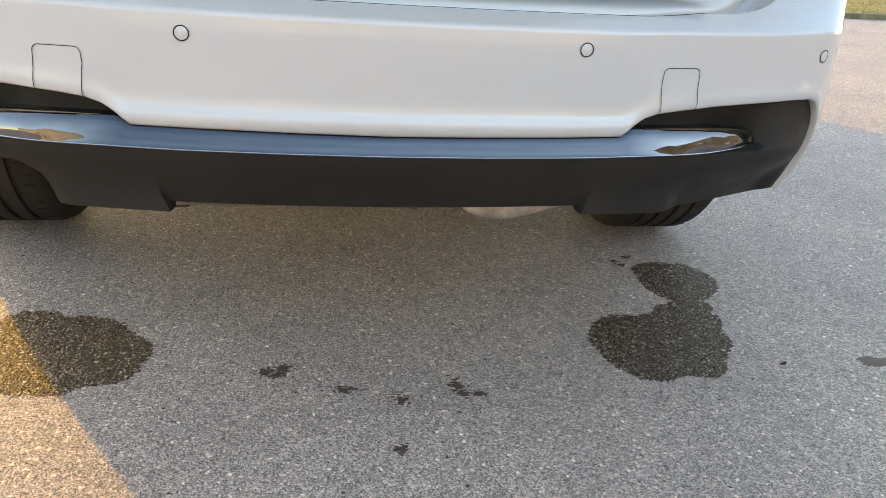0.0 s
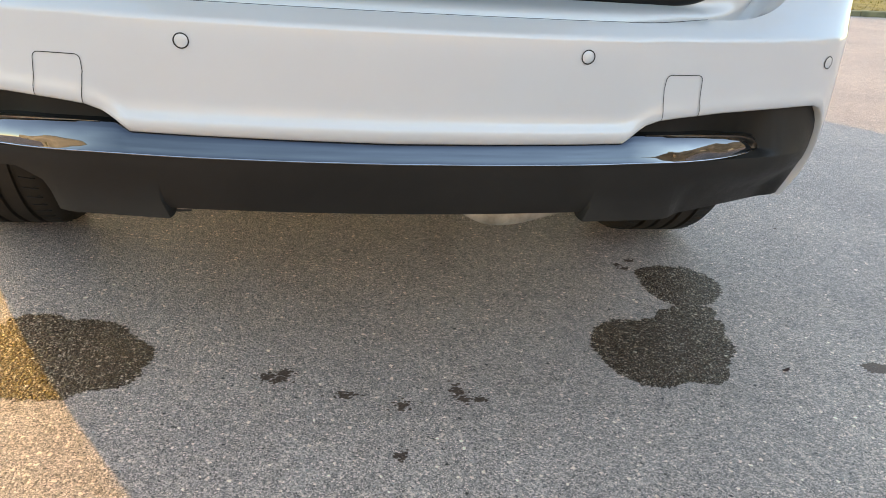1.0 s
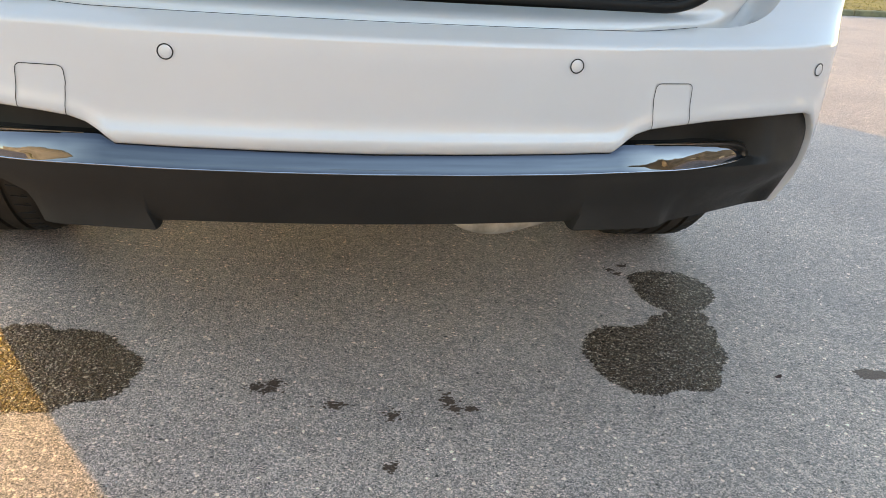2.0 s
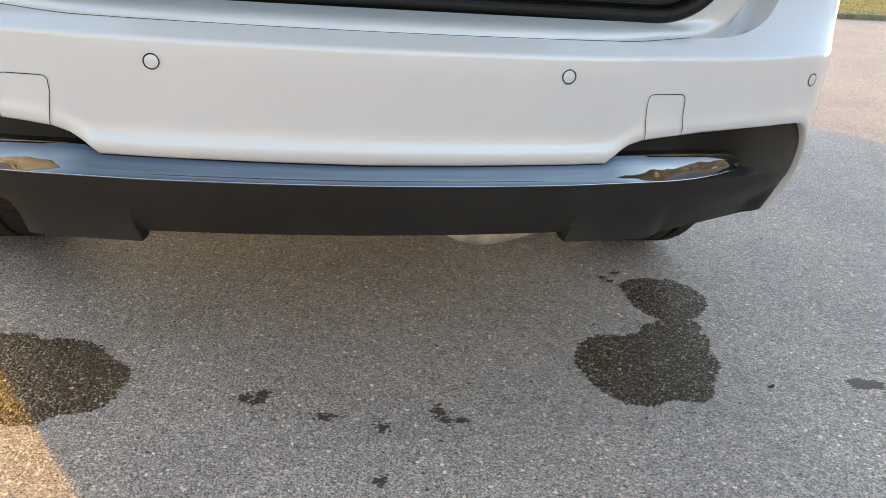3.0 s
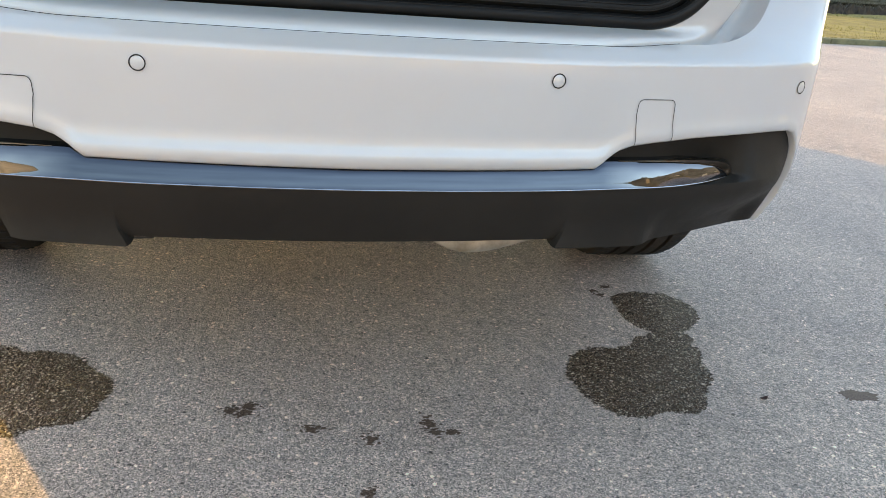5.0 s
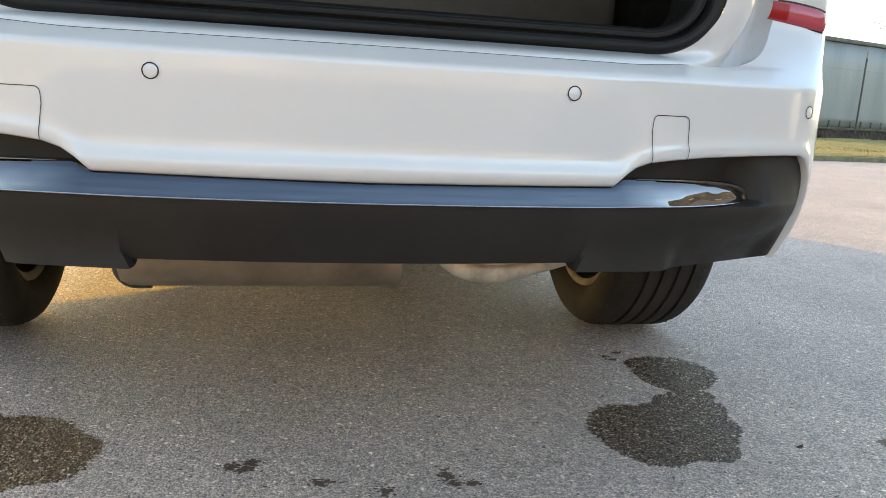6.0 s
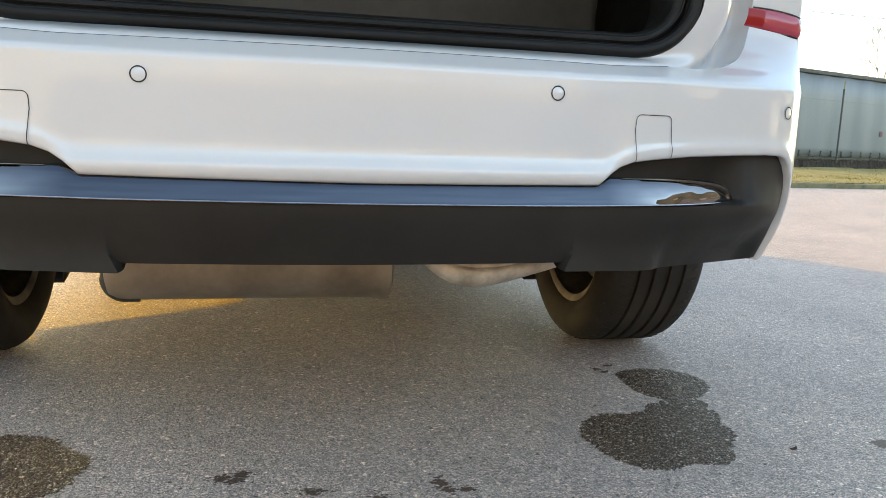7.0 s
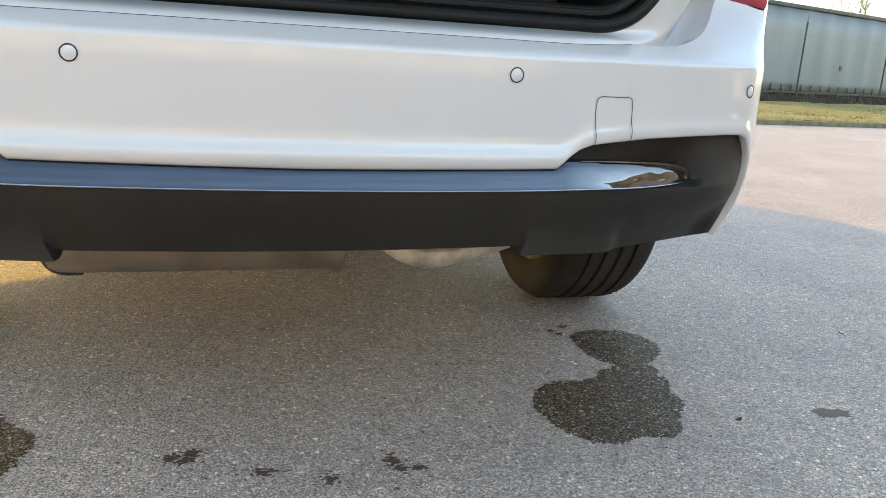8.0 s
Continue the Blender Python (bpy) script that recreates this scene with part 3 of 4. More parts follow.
def build_frame():
    path = opening_path()
    for sg in (1, -1):
        rows = [[(sg * q[0], q[1], q[2]) for q in (ring_point(p, k) for p in path)] for k in range(RINGS + 1)]
        verts, faces = grid(rows)
        mesh_ob("rear_frame", verts, faces, PAINT, car, "white painted frame round the boot opening")


build_frame()


def full_path(inset=0.0, depth=0.0, lift=0.0):
    """The opening's whole edge as points, shifted inwards and forwards."""
    half = []
    for x, z, b in opening_path():
        a = b * math.pi / 2
        half.append((x - inset * math.sin(a), 0.109 + depth, z + inset * math.cos(a) + lift))
    top = [(x, 0.13 + depth, 1.5 - inset) for x in (0.45, 0.25)]
    right = half + top
    return [(-x, y, z) for x, y, z in right[::-1][:-1]] + right


part("door_seal", tube(full_path(0.010, 0.012), 0.0125, 10), SEAL, car, "black rubber boot seal")
part("sill_trim", tube(full_path(0.030, 0.035), 0.014, 8), TRIM_PLASTIC, car, "ribbed dark sill trim")
sheet("sill_plate", [[(x, y, z) for x, y, z in full_path(i, d)] for i, d in ((0.012, 0.02), (0.024, 0.03), (0.036, 0.05), (0.040, 0.075), (0.034, 0.10), (0.020, 0.16))], TRIM_PLASTIC, car, "dark plastic load sill trim")

for inset, depth, r in ((0.018, 0.0025, 0.0011), (0.028, 0.0195, 0.0012), (0.037, 0.0235, 0.0012)):
    part("trim_rib", tube(full_path(inset, depth), r, 6), BLACK_PLASTIC, car)
# shut line between bumper and body
gap_line = [Vector(skin(s, rim_z(s))) + Vector((0, 0.004, 0.0007)) for s in np.linspace(-0.53, 0.53, 70)]
part("bumper_gap", tube(gap_line, 0.0005, 6), SEAM, car)


def build_cargo_bay():
    z0 = 0.70
    rows = [[(-hw, y, z0) for y, hw in ((0.2, 0.56), (0.42, 0.74), (0.95, 0.76))], [(hw, y, z0) for y, hw in ((0.2, 0.56), (0.42, 0.74), (0.95, 0.76))]]
    sheet("cargo_floor", rows, CARPET, car, "dark carpeted cargo floor", thick=0.01)
    for sg in (-1, 1):
        rows = [[(sg * (x + 0.19 * ease(y, 0.2, 0.42)), y, z) for y in (0.2, 0.24, 0.28, 0.33, 0.38, 0.45, 0.6, 0.8, 0.96)] for x, z in ((0.56, 0.69), (0.565, 0.8), (0.58, 0.95), (0.59, 1.1), (0.55, 1.35), (0.5, 1.5))]
        sheet("cargo_side_trim", rows, TRIM_PLASTIC, car, "dark grey cargo side trim", thick=0.01)
    for x0 in (-0.56,):
        bm = box_bm((1.5, 0.12, 0.62), (x0 + 0.56, 0.96, 1.0), 0.03)
        part("seat_back", bm, CARPET, car, "dark grey rear seat back")
    sheet("headlining", [[(x, y, 1.5) for x in (-0.55, 0, 0.55)] for y in (0.15, 1.4, 2.6)], CARPET, car, "grey headlining", thick=0.01)


build_cargo_bay()

# ---- car: shell ahead of the rear corners ----
STATIONS = [  # y, half width, roof height, roof half width, shoulder height
    (0.30, 0.885, 1.55, 0.60, 0.98), (0.45, 0.91, 1.60, 0.62, 0.99), (0.60, 0.935, 1.63, 0.64, 0.99), (0.80, 0.965, 1.645, 0.65, 0.99), (1.0, 0.98, 1.655, 0.655, 0.99),
    (1.2, 0.975, 1.665, 0.66, 0.99), (1.6, 0.965, 1.675, 0.665, 0.99), (2.1, 0.96, 1.665, 0.665, 0.985), (2.6, 0.955, 1.62, 0.65, 0.98),
    (3.0, 0.955, 1.42, 0.66, 0.98), (3.35, 0.96, 1.16, 0.70, 0.99), (3.55, 0.96, 1.08, 0.72, 0.98), (3.9, 0.97, 1.06, 0.72, 0.97), (4.3, 0.95, 1.04, 0.72, 0.95), (4.66, 0.90, 1.0, 0.68, 0.9), (4.84, 0.78, 0.88, 0.56, 0.78)]
AXLES = (0.985, 3.87)


def arch(y):
    z = 0.345
    for a in AXLES:
        d = 0.395 ** 2 - (y - a) ** 2
        if d > 0:
            z = max(z, 0.345 + math.sqrt(d) - 0.02)
    return z


def build_shell():
    ys = sorted(set([s[0] for s in STATIONS] + [round(v, 3) for v in np.linspace(0.58, 1.40, 28)] + [round(v, 3) for v in np.linspace(3.46, 4.28, 28)]))
    for sg in (-1, 1):
        rows = []
        for y in ys:
            hw, zr, rw, zs = (table(y, [(s[0], s[i]) for s in STATIONS]) for i in (1, 2, 3, 4))
            zb = 0.705 if y < 0.585 else arch(y)
            prof = [(hw - 0.02, zb), (hw - 0.004, lerp(zb, 0.6, 0.35) if zb < 0.55 else zb + 0.004), (hw, max(zb + 0.01, 0.66)), (hw, max(zb + 0.02, 0.80)), (hw - 0.012, max(zb + 0.03, zs - 0.05)), (hw - 0.03, zs)]
            prof += [(lerp(hw - 0.03, rw, u), lerp(zs, zr - 0.03, u ** 0.9)) for u in (0.3, 0.65, 1.0)]
            prof += [(rw * 0.85, zr), (rw * 0.4, zr + 0.015), (0, zr + 0.02)]
            rows.append([(sg * x, y, z) for x, z in prof])
        sheet("body_side", rows, PAINT, car, "white painted body side and roof")
    front = [[(sg * x, 4.84 + 0.05 * (1 - abs(x) / 0.78), z) for z in (0.24, 0.5, 0.7, 0.88)] for sg, x in ((-1, 0.78), (-1, 0.39), (1, 0.0), (1, 0.39), (1, 0.78))]
    sheet("front_bumper", front, PAINT, car, thick=0.02)
    for sg in (-1, 1):
        for y0, y1 in ((0.62, 1.5), (1.6, 2.55)):
            rows = []
            for y in np.linspace(y0, y1, 6):
                hw, zr, rw, zs = (table(y, [(s[0], s[i]) for s in STATIONS]) for i in (1, 2, 3, 4))
                rows.append([(sg * (lerp(hw - 0.03, rw, u) + 0.006), y, lerp(zs, zr - 0.03, u ** 0.9)) for u in (0.08, 0.3, 0.6, 0.85)])
            sheet("side_window", rows, GLASS, car, "dark tinted side window", thick=0.004)
    rows = []
    for y in np.linspace(2.66, 3.33, 7):
        zr, rw = (table(y, [(s[0], s[i]) for s in STATIONS]) for i in (2, 3))
        rows.append([(x * rw, y, zr + 0.012 + 0.014 * (1 - abs(x)) ** 0.5) for x in (-0.86, -0.6, -0.3, 0.0, 0.3, 0.6, 0.86)])
    sheet("windscreen", rows, GLASS, car, "dark tinted windscreen", thick=0.006)
    # underside
    rows = [[(x, y, z) for x in (-0.72, -0.3, 0.3, 0.72)] for y, z in ((0.15, 0.46), (0.3, 0.45), (0.7, 0.44), (1.3, 0.34), (1.45, 0.26), (3.4, 0.25), (4.4, 0.25))]
    sheet("underbody", rows, BLACK_PLASTIC, car, "dark underbody", thick=0.02)
    # unseen skirts; the invented bottom slant casts the shadow edge under the car
    for sg in (-1, 1):
        rows = [[(sg * x, y, z) for x, z in ((0.93, 0.42), (0.955, 0.38), (0.96, zb + 0.01), (0.95, zb), (0.74, zb), (0.735, zb + 0.02), (0.735, 0.42))]
                for y, zb in ((1.38, 0.095), (1.42, 0.104), (1.9, 0.214), (2.35, 0.316), (2.5, 0.345), (3.42, 0.345))]
        sheet("shadow_sill", rows, BLACK_PLASTIC, car, "black plastic side skirt", thick=0.008)


build_shell()
# unseen flaps, added to block low sun passing under the car
for sg in (-1, 1):
    part("sun_blocker", box_bm((0.25, 0.03, 0.26), (sg * 0.85, 1.435, 0.30), 0.008), BLACK_PLASTIC, car, "black flap ahead of the rear wheel, added to block sun")


# ---- car: raised tailgate ----
def build_tailgate():
    """The boot lid, hinged at the roof and swung up over the sill."""
    hinge, up = Vector((0, 0.34, 1.60)), radians(12)
    def at(x, u, v):
        # u runs from the hinge to the lid's lower edge, v towards the painted side
        y, z = -u * math.cos(up) - v * math.sin(up), u * math.sin(up) + v * math.cos(up)
        return (x, hinge.y + y, hinge.z + z)
    prof = [(0.0, 0.0, 0.62), (0.06, 0.035, 0.65), (0.45, 0.06, 0.70), (0.52, 0.085, 0.72), (0.72, 0.10, 0.76), (0.95, 0.075, 0.77), (1.06, 0.03, 0.73), (1.10, 0.0, 0.68)]
    lid = sheet("tailgate", [[at(hw * k, u, v + 0.02 * (1 - k * k)) for k in np.linspace(-1, 1, 21)] for u, v, hw in prof], PAINT, car, "white tailgate swung open above the boot", thick=0.02)
    sheet("inner_trim", [[at(hw * k, u, -0.03) for k in np.linspace(-1, 1, 9)] for u, hw in ((0.02, 0.60), (0.55, 0.66), (1.05, 0.68))], TRIM_PLASTIC, lid, "dark grey inner trim", thick=0.02)
    sheet("rear_window", [[at(hw * k, u, v + 0.02 * (1 - k * k) + 0.006) for k in np.linspace(-1, 1, 13)] for u, v, hw in ((0.08, 0.036, 0.53), (0.24, 0.048, 0.55), (0.39, 0.059, 0.56))], GLASS, lid, "dark tinted rear window", thick=0.004)
    for sg in (-1, 1):
        part("gas_strut", tube([(sg * 0.575, 0.2, 1.16), at(sg * 0.57, 0.36, -0.02)], 0.009, 8), DARK_STEEL, lid)


build_tailgate()


# ---- car: wheels ----
def lathe(profile, segments):
    """Bmesh of a profile of (x, r) turned about the x axis."""
    bm = bmesh.new()
    rings = [[bm.verts.new((x, r * math.cos(a), r * math.sin(a))) for a in (2 * math.pi * k / segments for k in range(segments))] for x, r in profile]
    for a, b in zip(rings[:-1], rings[1:]):
        for k in range(segments):
            bm.faces.new((a[k], a[(k + 1) % segments], b[(k + 1) % segments], b[k]))
    return bm


R_TYRE, W_TYRE = 0.345, 0.28


def build_wheel(at):
    """A wheel whose inner side looks towards -x."""
    wheel = part("wheel", lathe([(-0.10, 0.228), (-0.09, 0.215), (-0.02, 0.205), (0.06, 0.20), (0.08, 0.07), (0.085, 0.0)], 48), BRAKE_DUST, car, "dusty alloy wheel")
    wheel.location = at
    h = W_TYRE / 2
    prof = [(-h + 0.035, 0.225), (-h + 0.012, 0.24), (-h, 0.275), (-h + 0.002, 0.305), (-h + 0.012, 0.325), (-h + 0.026, 0.336), (-h + 0.045, 0.3415)]
    for gx in (-0.062, -0.021, 0.021, 0.062):
        prof += [(gx - 0.0065, 0.3445), (gx - 0.005, 0.3365), (gx + 0.005, 0.3365), (gx + 0.0065, 0.3445)]
    prof += [(h - 0.045, 0.3415), (h - 0.026, 0.336), (h - 0.012, 0.325), (h - 0.002, 0.305), (h, 0.275), (h - 0.012, 0.24), (h - 0.035, 0.225)]
    tyre = part("tyre", lathe(prof, 96), RUBBER, wheel, "black tyre with four tread grooves")
    bm = bmesh.new()
    for k in range(64):
        for sg in (-1, 1):
            a = 2 * math.pi * (k + 0.5 * (sg > 0)) / 64
            m = Matrix.Rotation(a, 4, "X") @ Matrix.Translation((sg * (h - 0.031), 0, 0.3342)) @ Matrix.Rotation(sg * 0.45, 4, "Y") @ Matrix.Diagonal((0.034, 0.0035, 0.004, 1))
            bmesh.ops.create_cube(bm, size=1.0, matrix=m)
            m = Matrix.Rotation(a - 0.012, 4, "X") @ Matrix.Translation((sg * 0.086, 0, 0.3415)) @ Matrix.Rotation(sg * 0.09, 4, "Y") @ Matrix.Rotation(sg * 0.3, 4, "Z") @ Matrix.Diagonal((0.034, 0.003, 0.005, 1))
            bmesh.ops.create_cube(bm, size=1.0, matrix=m)
    tagged(part("tread_pattern", bm, SEAM, wheel, smooth=False), kind="stuff")
    part("inner_barrel_lip", lathe([(-h + 0.030, 0.212), (-h + 0.022, 0.222), (-h + 0.022, 0.232), (-h + 0.032, 0.234)], 48), DUSTY_ALLOY, wheel, "dusty inner rim lip")
    part("brake_disc", lathe([(-0.03, 0.06), (-0.03, 0.17), (-0.01, 0.17), (-0.01, 0.06)], 40), DARK_STEEL, wheel)
    return wheel


for wx in (0.857, -0.857):
    for wy in AXLES:
        w = build_wheel((wx, wy, R_TYRE - LEAN_CAR * (wx - 0.4)))
        if wx < 0:
            w.rotation_euler, w.scale, w.location.x = (0, 0, math.pi), (1.07, 1, 1), wx - 0.01


# ---- car: exhaust, tow bar, lamps ----
def build_muffler():
    bm = bmesh.new()
    rings = []
    for x, k in ((-0.415, 0.80), (-0.41, 0.93), (-0.395, 1.0), (-0.30, 1.0), (-0.10, 1.0), (0.075, 1.0), (0.088, 1.06), (0.098, 1.06), (0.10, 0.98), (0.105, 0.9)):
        rings.append([bm.verts.new((x, 0.42 + 0.13 * k * math.cos(a), 0.335 + 0.08 * k * math.copysign(abs(math.sin(a)) ** 0.8, math.sin(a)))) for a in (2 * math.pi * j / 32 for j in range(32))])
    for a, b in zip(rings[:-1], rings[1:]):
        for j in range(32):
            bm.faces.new((a[j], a[(j + 1) % 32], b[(j + 1) % 32], b[j]))
    bm.faces.new(rings[0])
    bm.faces.new(rings[-1][::-1])
    m = part("muffler", bm, MUFFLER, car, "dull steel exhaust silencer")
    part("exhaust_pipe", tube([(0.10, 0.42, 0.34), (0.2, 0.5, 0.36), (0.25, 0.8, 0.37), (0.2, 1.4, 0.33)], 0.03, 12), MUFFLER, m)
    part("hanger", tube([(-0.36, 0.36, 0.2705)] + [(-0.378 - 0.036 * math.sin(a), 0.36 - 0.02 * math.sin(a), 0.3065 - 0.036 * math.cos(a)) for a in np.linspace(0, math.pi / 2, 10)] + [(-0.415, 0.34, 0.33), (-0.414, 0.34, 0.38), (-0.41, 0.34, 0.45)], 0.0125, 16), DARK_STEEL, m)
    return m


build_muffler()


def build_tow_bar():
    """The swivelling tow bar folded up under the bumper: a bowed cast arm with its socket."""
    line = [(0.118, 0.418), (0.130, 0.396), (0.150, 0.376), (0.178, 0.362), (0.208, 0.357), (0.245, 0.360), (0.285, 0.368), (0.325, 0.376), (0.362, 0.384), (0.395, 0.393), (0.43, 0.405), (0.46, 0.43)]

    def arm(x, dy=0.0, dz=0.0):
        z = sum(table(x + d, line) for d in (-0.012, -0.006, 0.0, 0.006, 0.012)) / 5 - 0.003
        return (x, 0.108 + dy + 1.1 * (x - 0.23) ** 2, z + dz)
    xs = np.linspace(0.12, 0.455, 41)
    bar = part("tow_bar", tube([arm(x) for x in xs], [0.0155 + 0.0035 * math.exp(-((x - 0.2) / 0.07) ** 2) for x in xs], 18, squash=1.12), STEEL, car, "grey cast-steel tow bar arm folded under the bumper")
    part("upper_rib", tube([arm(x, -0.006, 0.016) for x in np.linspace(0.15, 0.37, 31)], 0.0085, 12), STEEL, bar)
    part("pivot", tube([(0.30, 0.17, 0.49), (0.30, 0.17, 0.41)], 0.03, 14), DARK_STEEL, bar)
    socket = part("socket", tube([(0.228, 0.118, 0.402), (0.228, 0.128, 0.402), (0.228, 0.17, 0.406)], [0.022, 0.026, 0.026], 24), BLACK_PLASTIC, bar, "black round trailer socket")
    part("socket_ring", tube([(0.228 + 0.014 * math.cos(a), 0.1175, 0.402 + 0.014 * math.sin(a)) for a in np.linspace(0, 6.2832, 25)[:-1]], 0.0018, 6, closed=True), DARK_STEEL, socket)
    part("bolt", tube([(0.188, 0.112, 0.392), (0.188, 0.13, 0.392)], 0.0048, 10), BRIGHT_TRIM, bar, "bright bolt head")


build_tow_bar()


def build_tail_lamp(sg):
    rows = []
    for u in np.linspace(0, 1, 13):
        x = lerp(0.757, 0.890, min(1, u * 1.15))
        y = 0.236 + 0.004 * u + 0.055 * max(0, u - 0.8) ** 1.2 * 5
        top, bot = 0.846 - 0.020 * u ** 2.2, 0.813 - 0.019 * u
        lean = 0.007 * (1 - u)
        rows.append([(sg * (x + lean * v), y - 0.006 * math.sin(math.pi * min(1, max(0, (v - 0.0)))) ** 0.5, lerp(bot, top, v)) for v in (0.0, 0.08, 0.3, 0.6, 0.92, 1.0)])
    lampo = sheet("tail_lamp", rows, LENS, car, "red tail lamp lens")
    block = [[(x, y - 0.0012, z) for x, y, z in r[1:-1]] for r in rows[:4]]
    sheet("inner_lens", block, LENS_DEEP, lampo, "deep red inner lens")
    edge = [r[-1] for r in rows[1:]] + [rows[-1][k] for k in (4, 3, 2, 1)]
    part("lamp_frame", tube([(x, y + 0.001, z + 0.002) for x, y, z in edge], 0.0014, 6), BRAKE_DUST, lampo)
    part("lamp_shadow_gap", tube([(x, y + 0.002, z - 0.001) for x, y, z in (r[0] for r in rows[2:])], 0.0012, 6), SEAM, lampo)


for sg in (1, -1):
    build_tail_lamp(sg)


# ---- wet patches and drops ----
def blot(name, lobes, seed, label, category="wet patch", z=0.0009, group="wet patches"):
    """A flat wet stain: the union outline of a few round lobes, ragged at the edge."""
    cx, cy = lobes[0][0], lobes[0][1]
    small = lobes[0][2] < 0.05
    n = 72 if small else 900
    reach = np.linspace(0.0, 0.08, 61) if small else np.linspace(0.0, 0.3, 151)
    ring = []
    for k in range(n):
        a = 2 * math.pi * k / n
        d = Vector((math.cos(a), math.sin(a)))
        best = 0.0
        for x, y, rx, ry in lobes:
            for r in reach:
                px, py = cx + d.x * r, cy + d.y * r
                if ((px - x) / rx) ** 2 + ((py - y) / ry) ** 2 <= 1:
                    best = max(best, r)
        w = noise.noise((d.x * 2.2 + seed, d.y * 2.2, 0)) * 0.06 + noise.noise((d.x * 9 + seed, d.y * 9, 3)) * 0.045 + noise.noise((d.x * 30, d.y * 30 + seed, 7)) * 0.025
        px, py = cx + d.x * best, cy + d.y * best
        fine = noise.noise((px * 70 + seed, py * 70, 1)) * 0.006 + noise.noise((px * 190, py * 190 + seed, 4)) * 0.006 + noise.noise((px * 420, py * 420 + seed, 9)) * 0.005
        ring.append(max(0.002, best * (1 + w * (4.0 if small else 1.0)) + fine * min(1.0, best / 0.02)))
    rows = [[(cx + math.cos(2 * math.pi * k / n) * ring[k % n] * u, cy + math.sin(2 * math.pi * k / n) * ring[k % n] * u, z * (1 - 0.6 * u ** 6)) for k in range(n + 1)] for u in (0.02, 0.4, 0.7, 0.9, 1.0)]
    return tagged(sheet(name, rows, WET_SPOT if small else WET_ASPHALT, merge=0.0002), label, category, group)


blot("wet_patch", [(0.68, 0.225, 0.11, 0.13), (0.60, 0.21, 0.115, 0.14), (0.76, 0.33, 0.082, 0.075), (0.68, 0.13, 0.075, 0.055), (0.74, 0.26, 0.08, 0.10), (0.80, 0.393, 0.06, 0.035)], 1.0, "dark wet patch soaked into the asphalt behind the car")
blot("wet_patch", [(0.825, 0.535, 0.10, 0.115), (0.87, 0.545, 0.066, 0.10), (0.80, 0.49, 0.075, 0.08), (0.79, 0.58, 0.065, 0.065)], 5.0, "smaller dark wet patch on the asphalt by the tyre")
blot("wet_patch", [(-0.60, 0.225, 0.15, 0.15), (-0.52, 0.20, 0.10, 0.10), (-0.68, 0.30, 0.09, 0.10)], 9.0, "dark wet patch at the edge of the car's shadow")
DROPS = [(-0.176, 0.128, 0.022, 0.020), (-0.205, 0.137, 0.012, 0.012), (-0.165, 0.15, 0.012, 0.01), (-0.055, 0.069, 0.026, 0.012), (0.05, 0.033, 0.021, 0.017), (0.162, 0.078, 0.014, 0.022), (0.168, 0.045, 0.009, 0.008), (0.199, 0.044, 0.010, 0.006), (0.033, -0.110, 0.010, 0.010), (0.715, 0.635, 0.014, 0.008), (0.745, 0.684, 0.012, 0.008), (0.70, 0.66, 0.008, 0.006)]
damp = blot("wet_spot", [(1.10, 0.125, 0.034, 0.022), (1.13, 0.12, 0.026, 0.018)], 77.0, "half-dried wet spot on the asphalt", "wet spot", z=0.0005, group="wet spots")
damp.data.materials[0] = DAMP


def spot_cluster(x, y, rx, ry, seed):
    """A damp spot made of many small dark flecks between the stones."""
    rnd = random.Random(seed)
    verts, faces = [], []
    for j in range(52):
        a, d = rnd.uniform(0, 6.283), abs(rnd.gauss(0, 0.7))
        cx, cy = x + rx * 1.35 * d * math.cos(a), y + ry * 1.4 * d * math.sin(a)
        r = rnd.uniform(0.0012, 0.0042) * (1.15 - 0.4 * min(1.5, d))
        sides = rnd.choice((6, 7, 8))
        n = len(verts)
        turn = rnd.uniform(0, 6.283)
        verts += [(cx + r * 1.5 * rnd.uniform(0.6, 1.3) * math.cos(turn + 6.283 * k / sides), cy + r * rnd.uniform(0.6, 1.3) * math.sin(turn + 6.283 * k / sides), 0.0003 + 0.00001 * j) for k in range(sides)]
        faces.append(tuple(range(n, n + sides)))
    return tagged(mesh_ob("wet_spot", verts, faces, WET_SPOT, smooth=False), "small ragged dark wet spot on the asphalt", "wet spot", "wet spots")


for i, (x, y, rx, ry) in enumerate(DROPS):
    spot_cluster(x, y, rx, ry, 40 + i)


# ---- grit and leaves on the asphalt ----
def build_grit():
    rnd = random.Random(4)
    verts, faces = [], []
    for k in range(3600):
        x, y = rnd.uniform(-0.9, 2.2), rnd.uniform(-0.45, 2.4)
        r = rnd.choice((0.0009, 0.0012, 0.0016, 0.0022)) * rnd.uniform(0.7, 1.3)
        n = len(verts)
        a = rnd.uniform(0, 6.28)
        for dx, dy, dz in ((1, 0, 0), (0, 0.7, 0), (-1, 0, 0), (0, -0.7, 0)):
            verts.append((x + r * (dx * math.cos(a) - dy * math.sin(a)), y + r * (dx * math.sin(a) + dy * math.cos(a)), 0.0004))
        verts.append((x + rnd.uniform(-0.3, 0.3) * r, y + rnd.uniform(-0.3, 0.3) * r, r * 0.9 + 0.0004))
        faces += [(n + i, n + (i + 1) % 4, n + 4) for i in range(4)]
    return tagged(mesh_ob("grit", verts, faces, GRIT, smooth=False), "loose pale stone grit on the asphalt", "grit", kind="stuff")


build_grit()


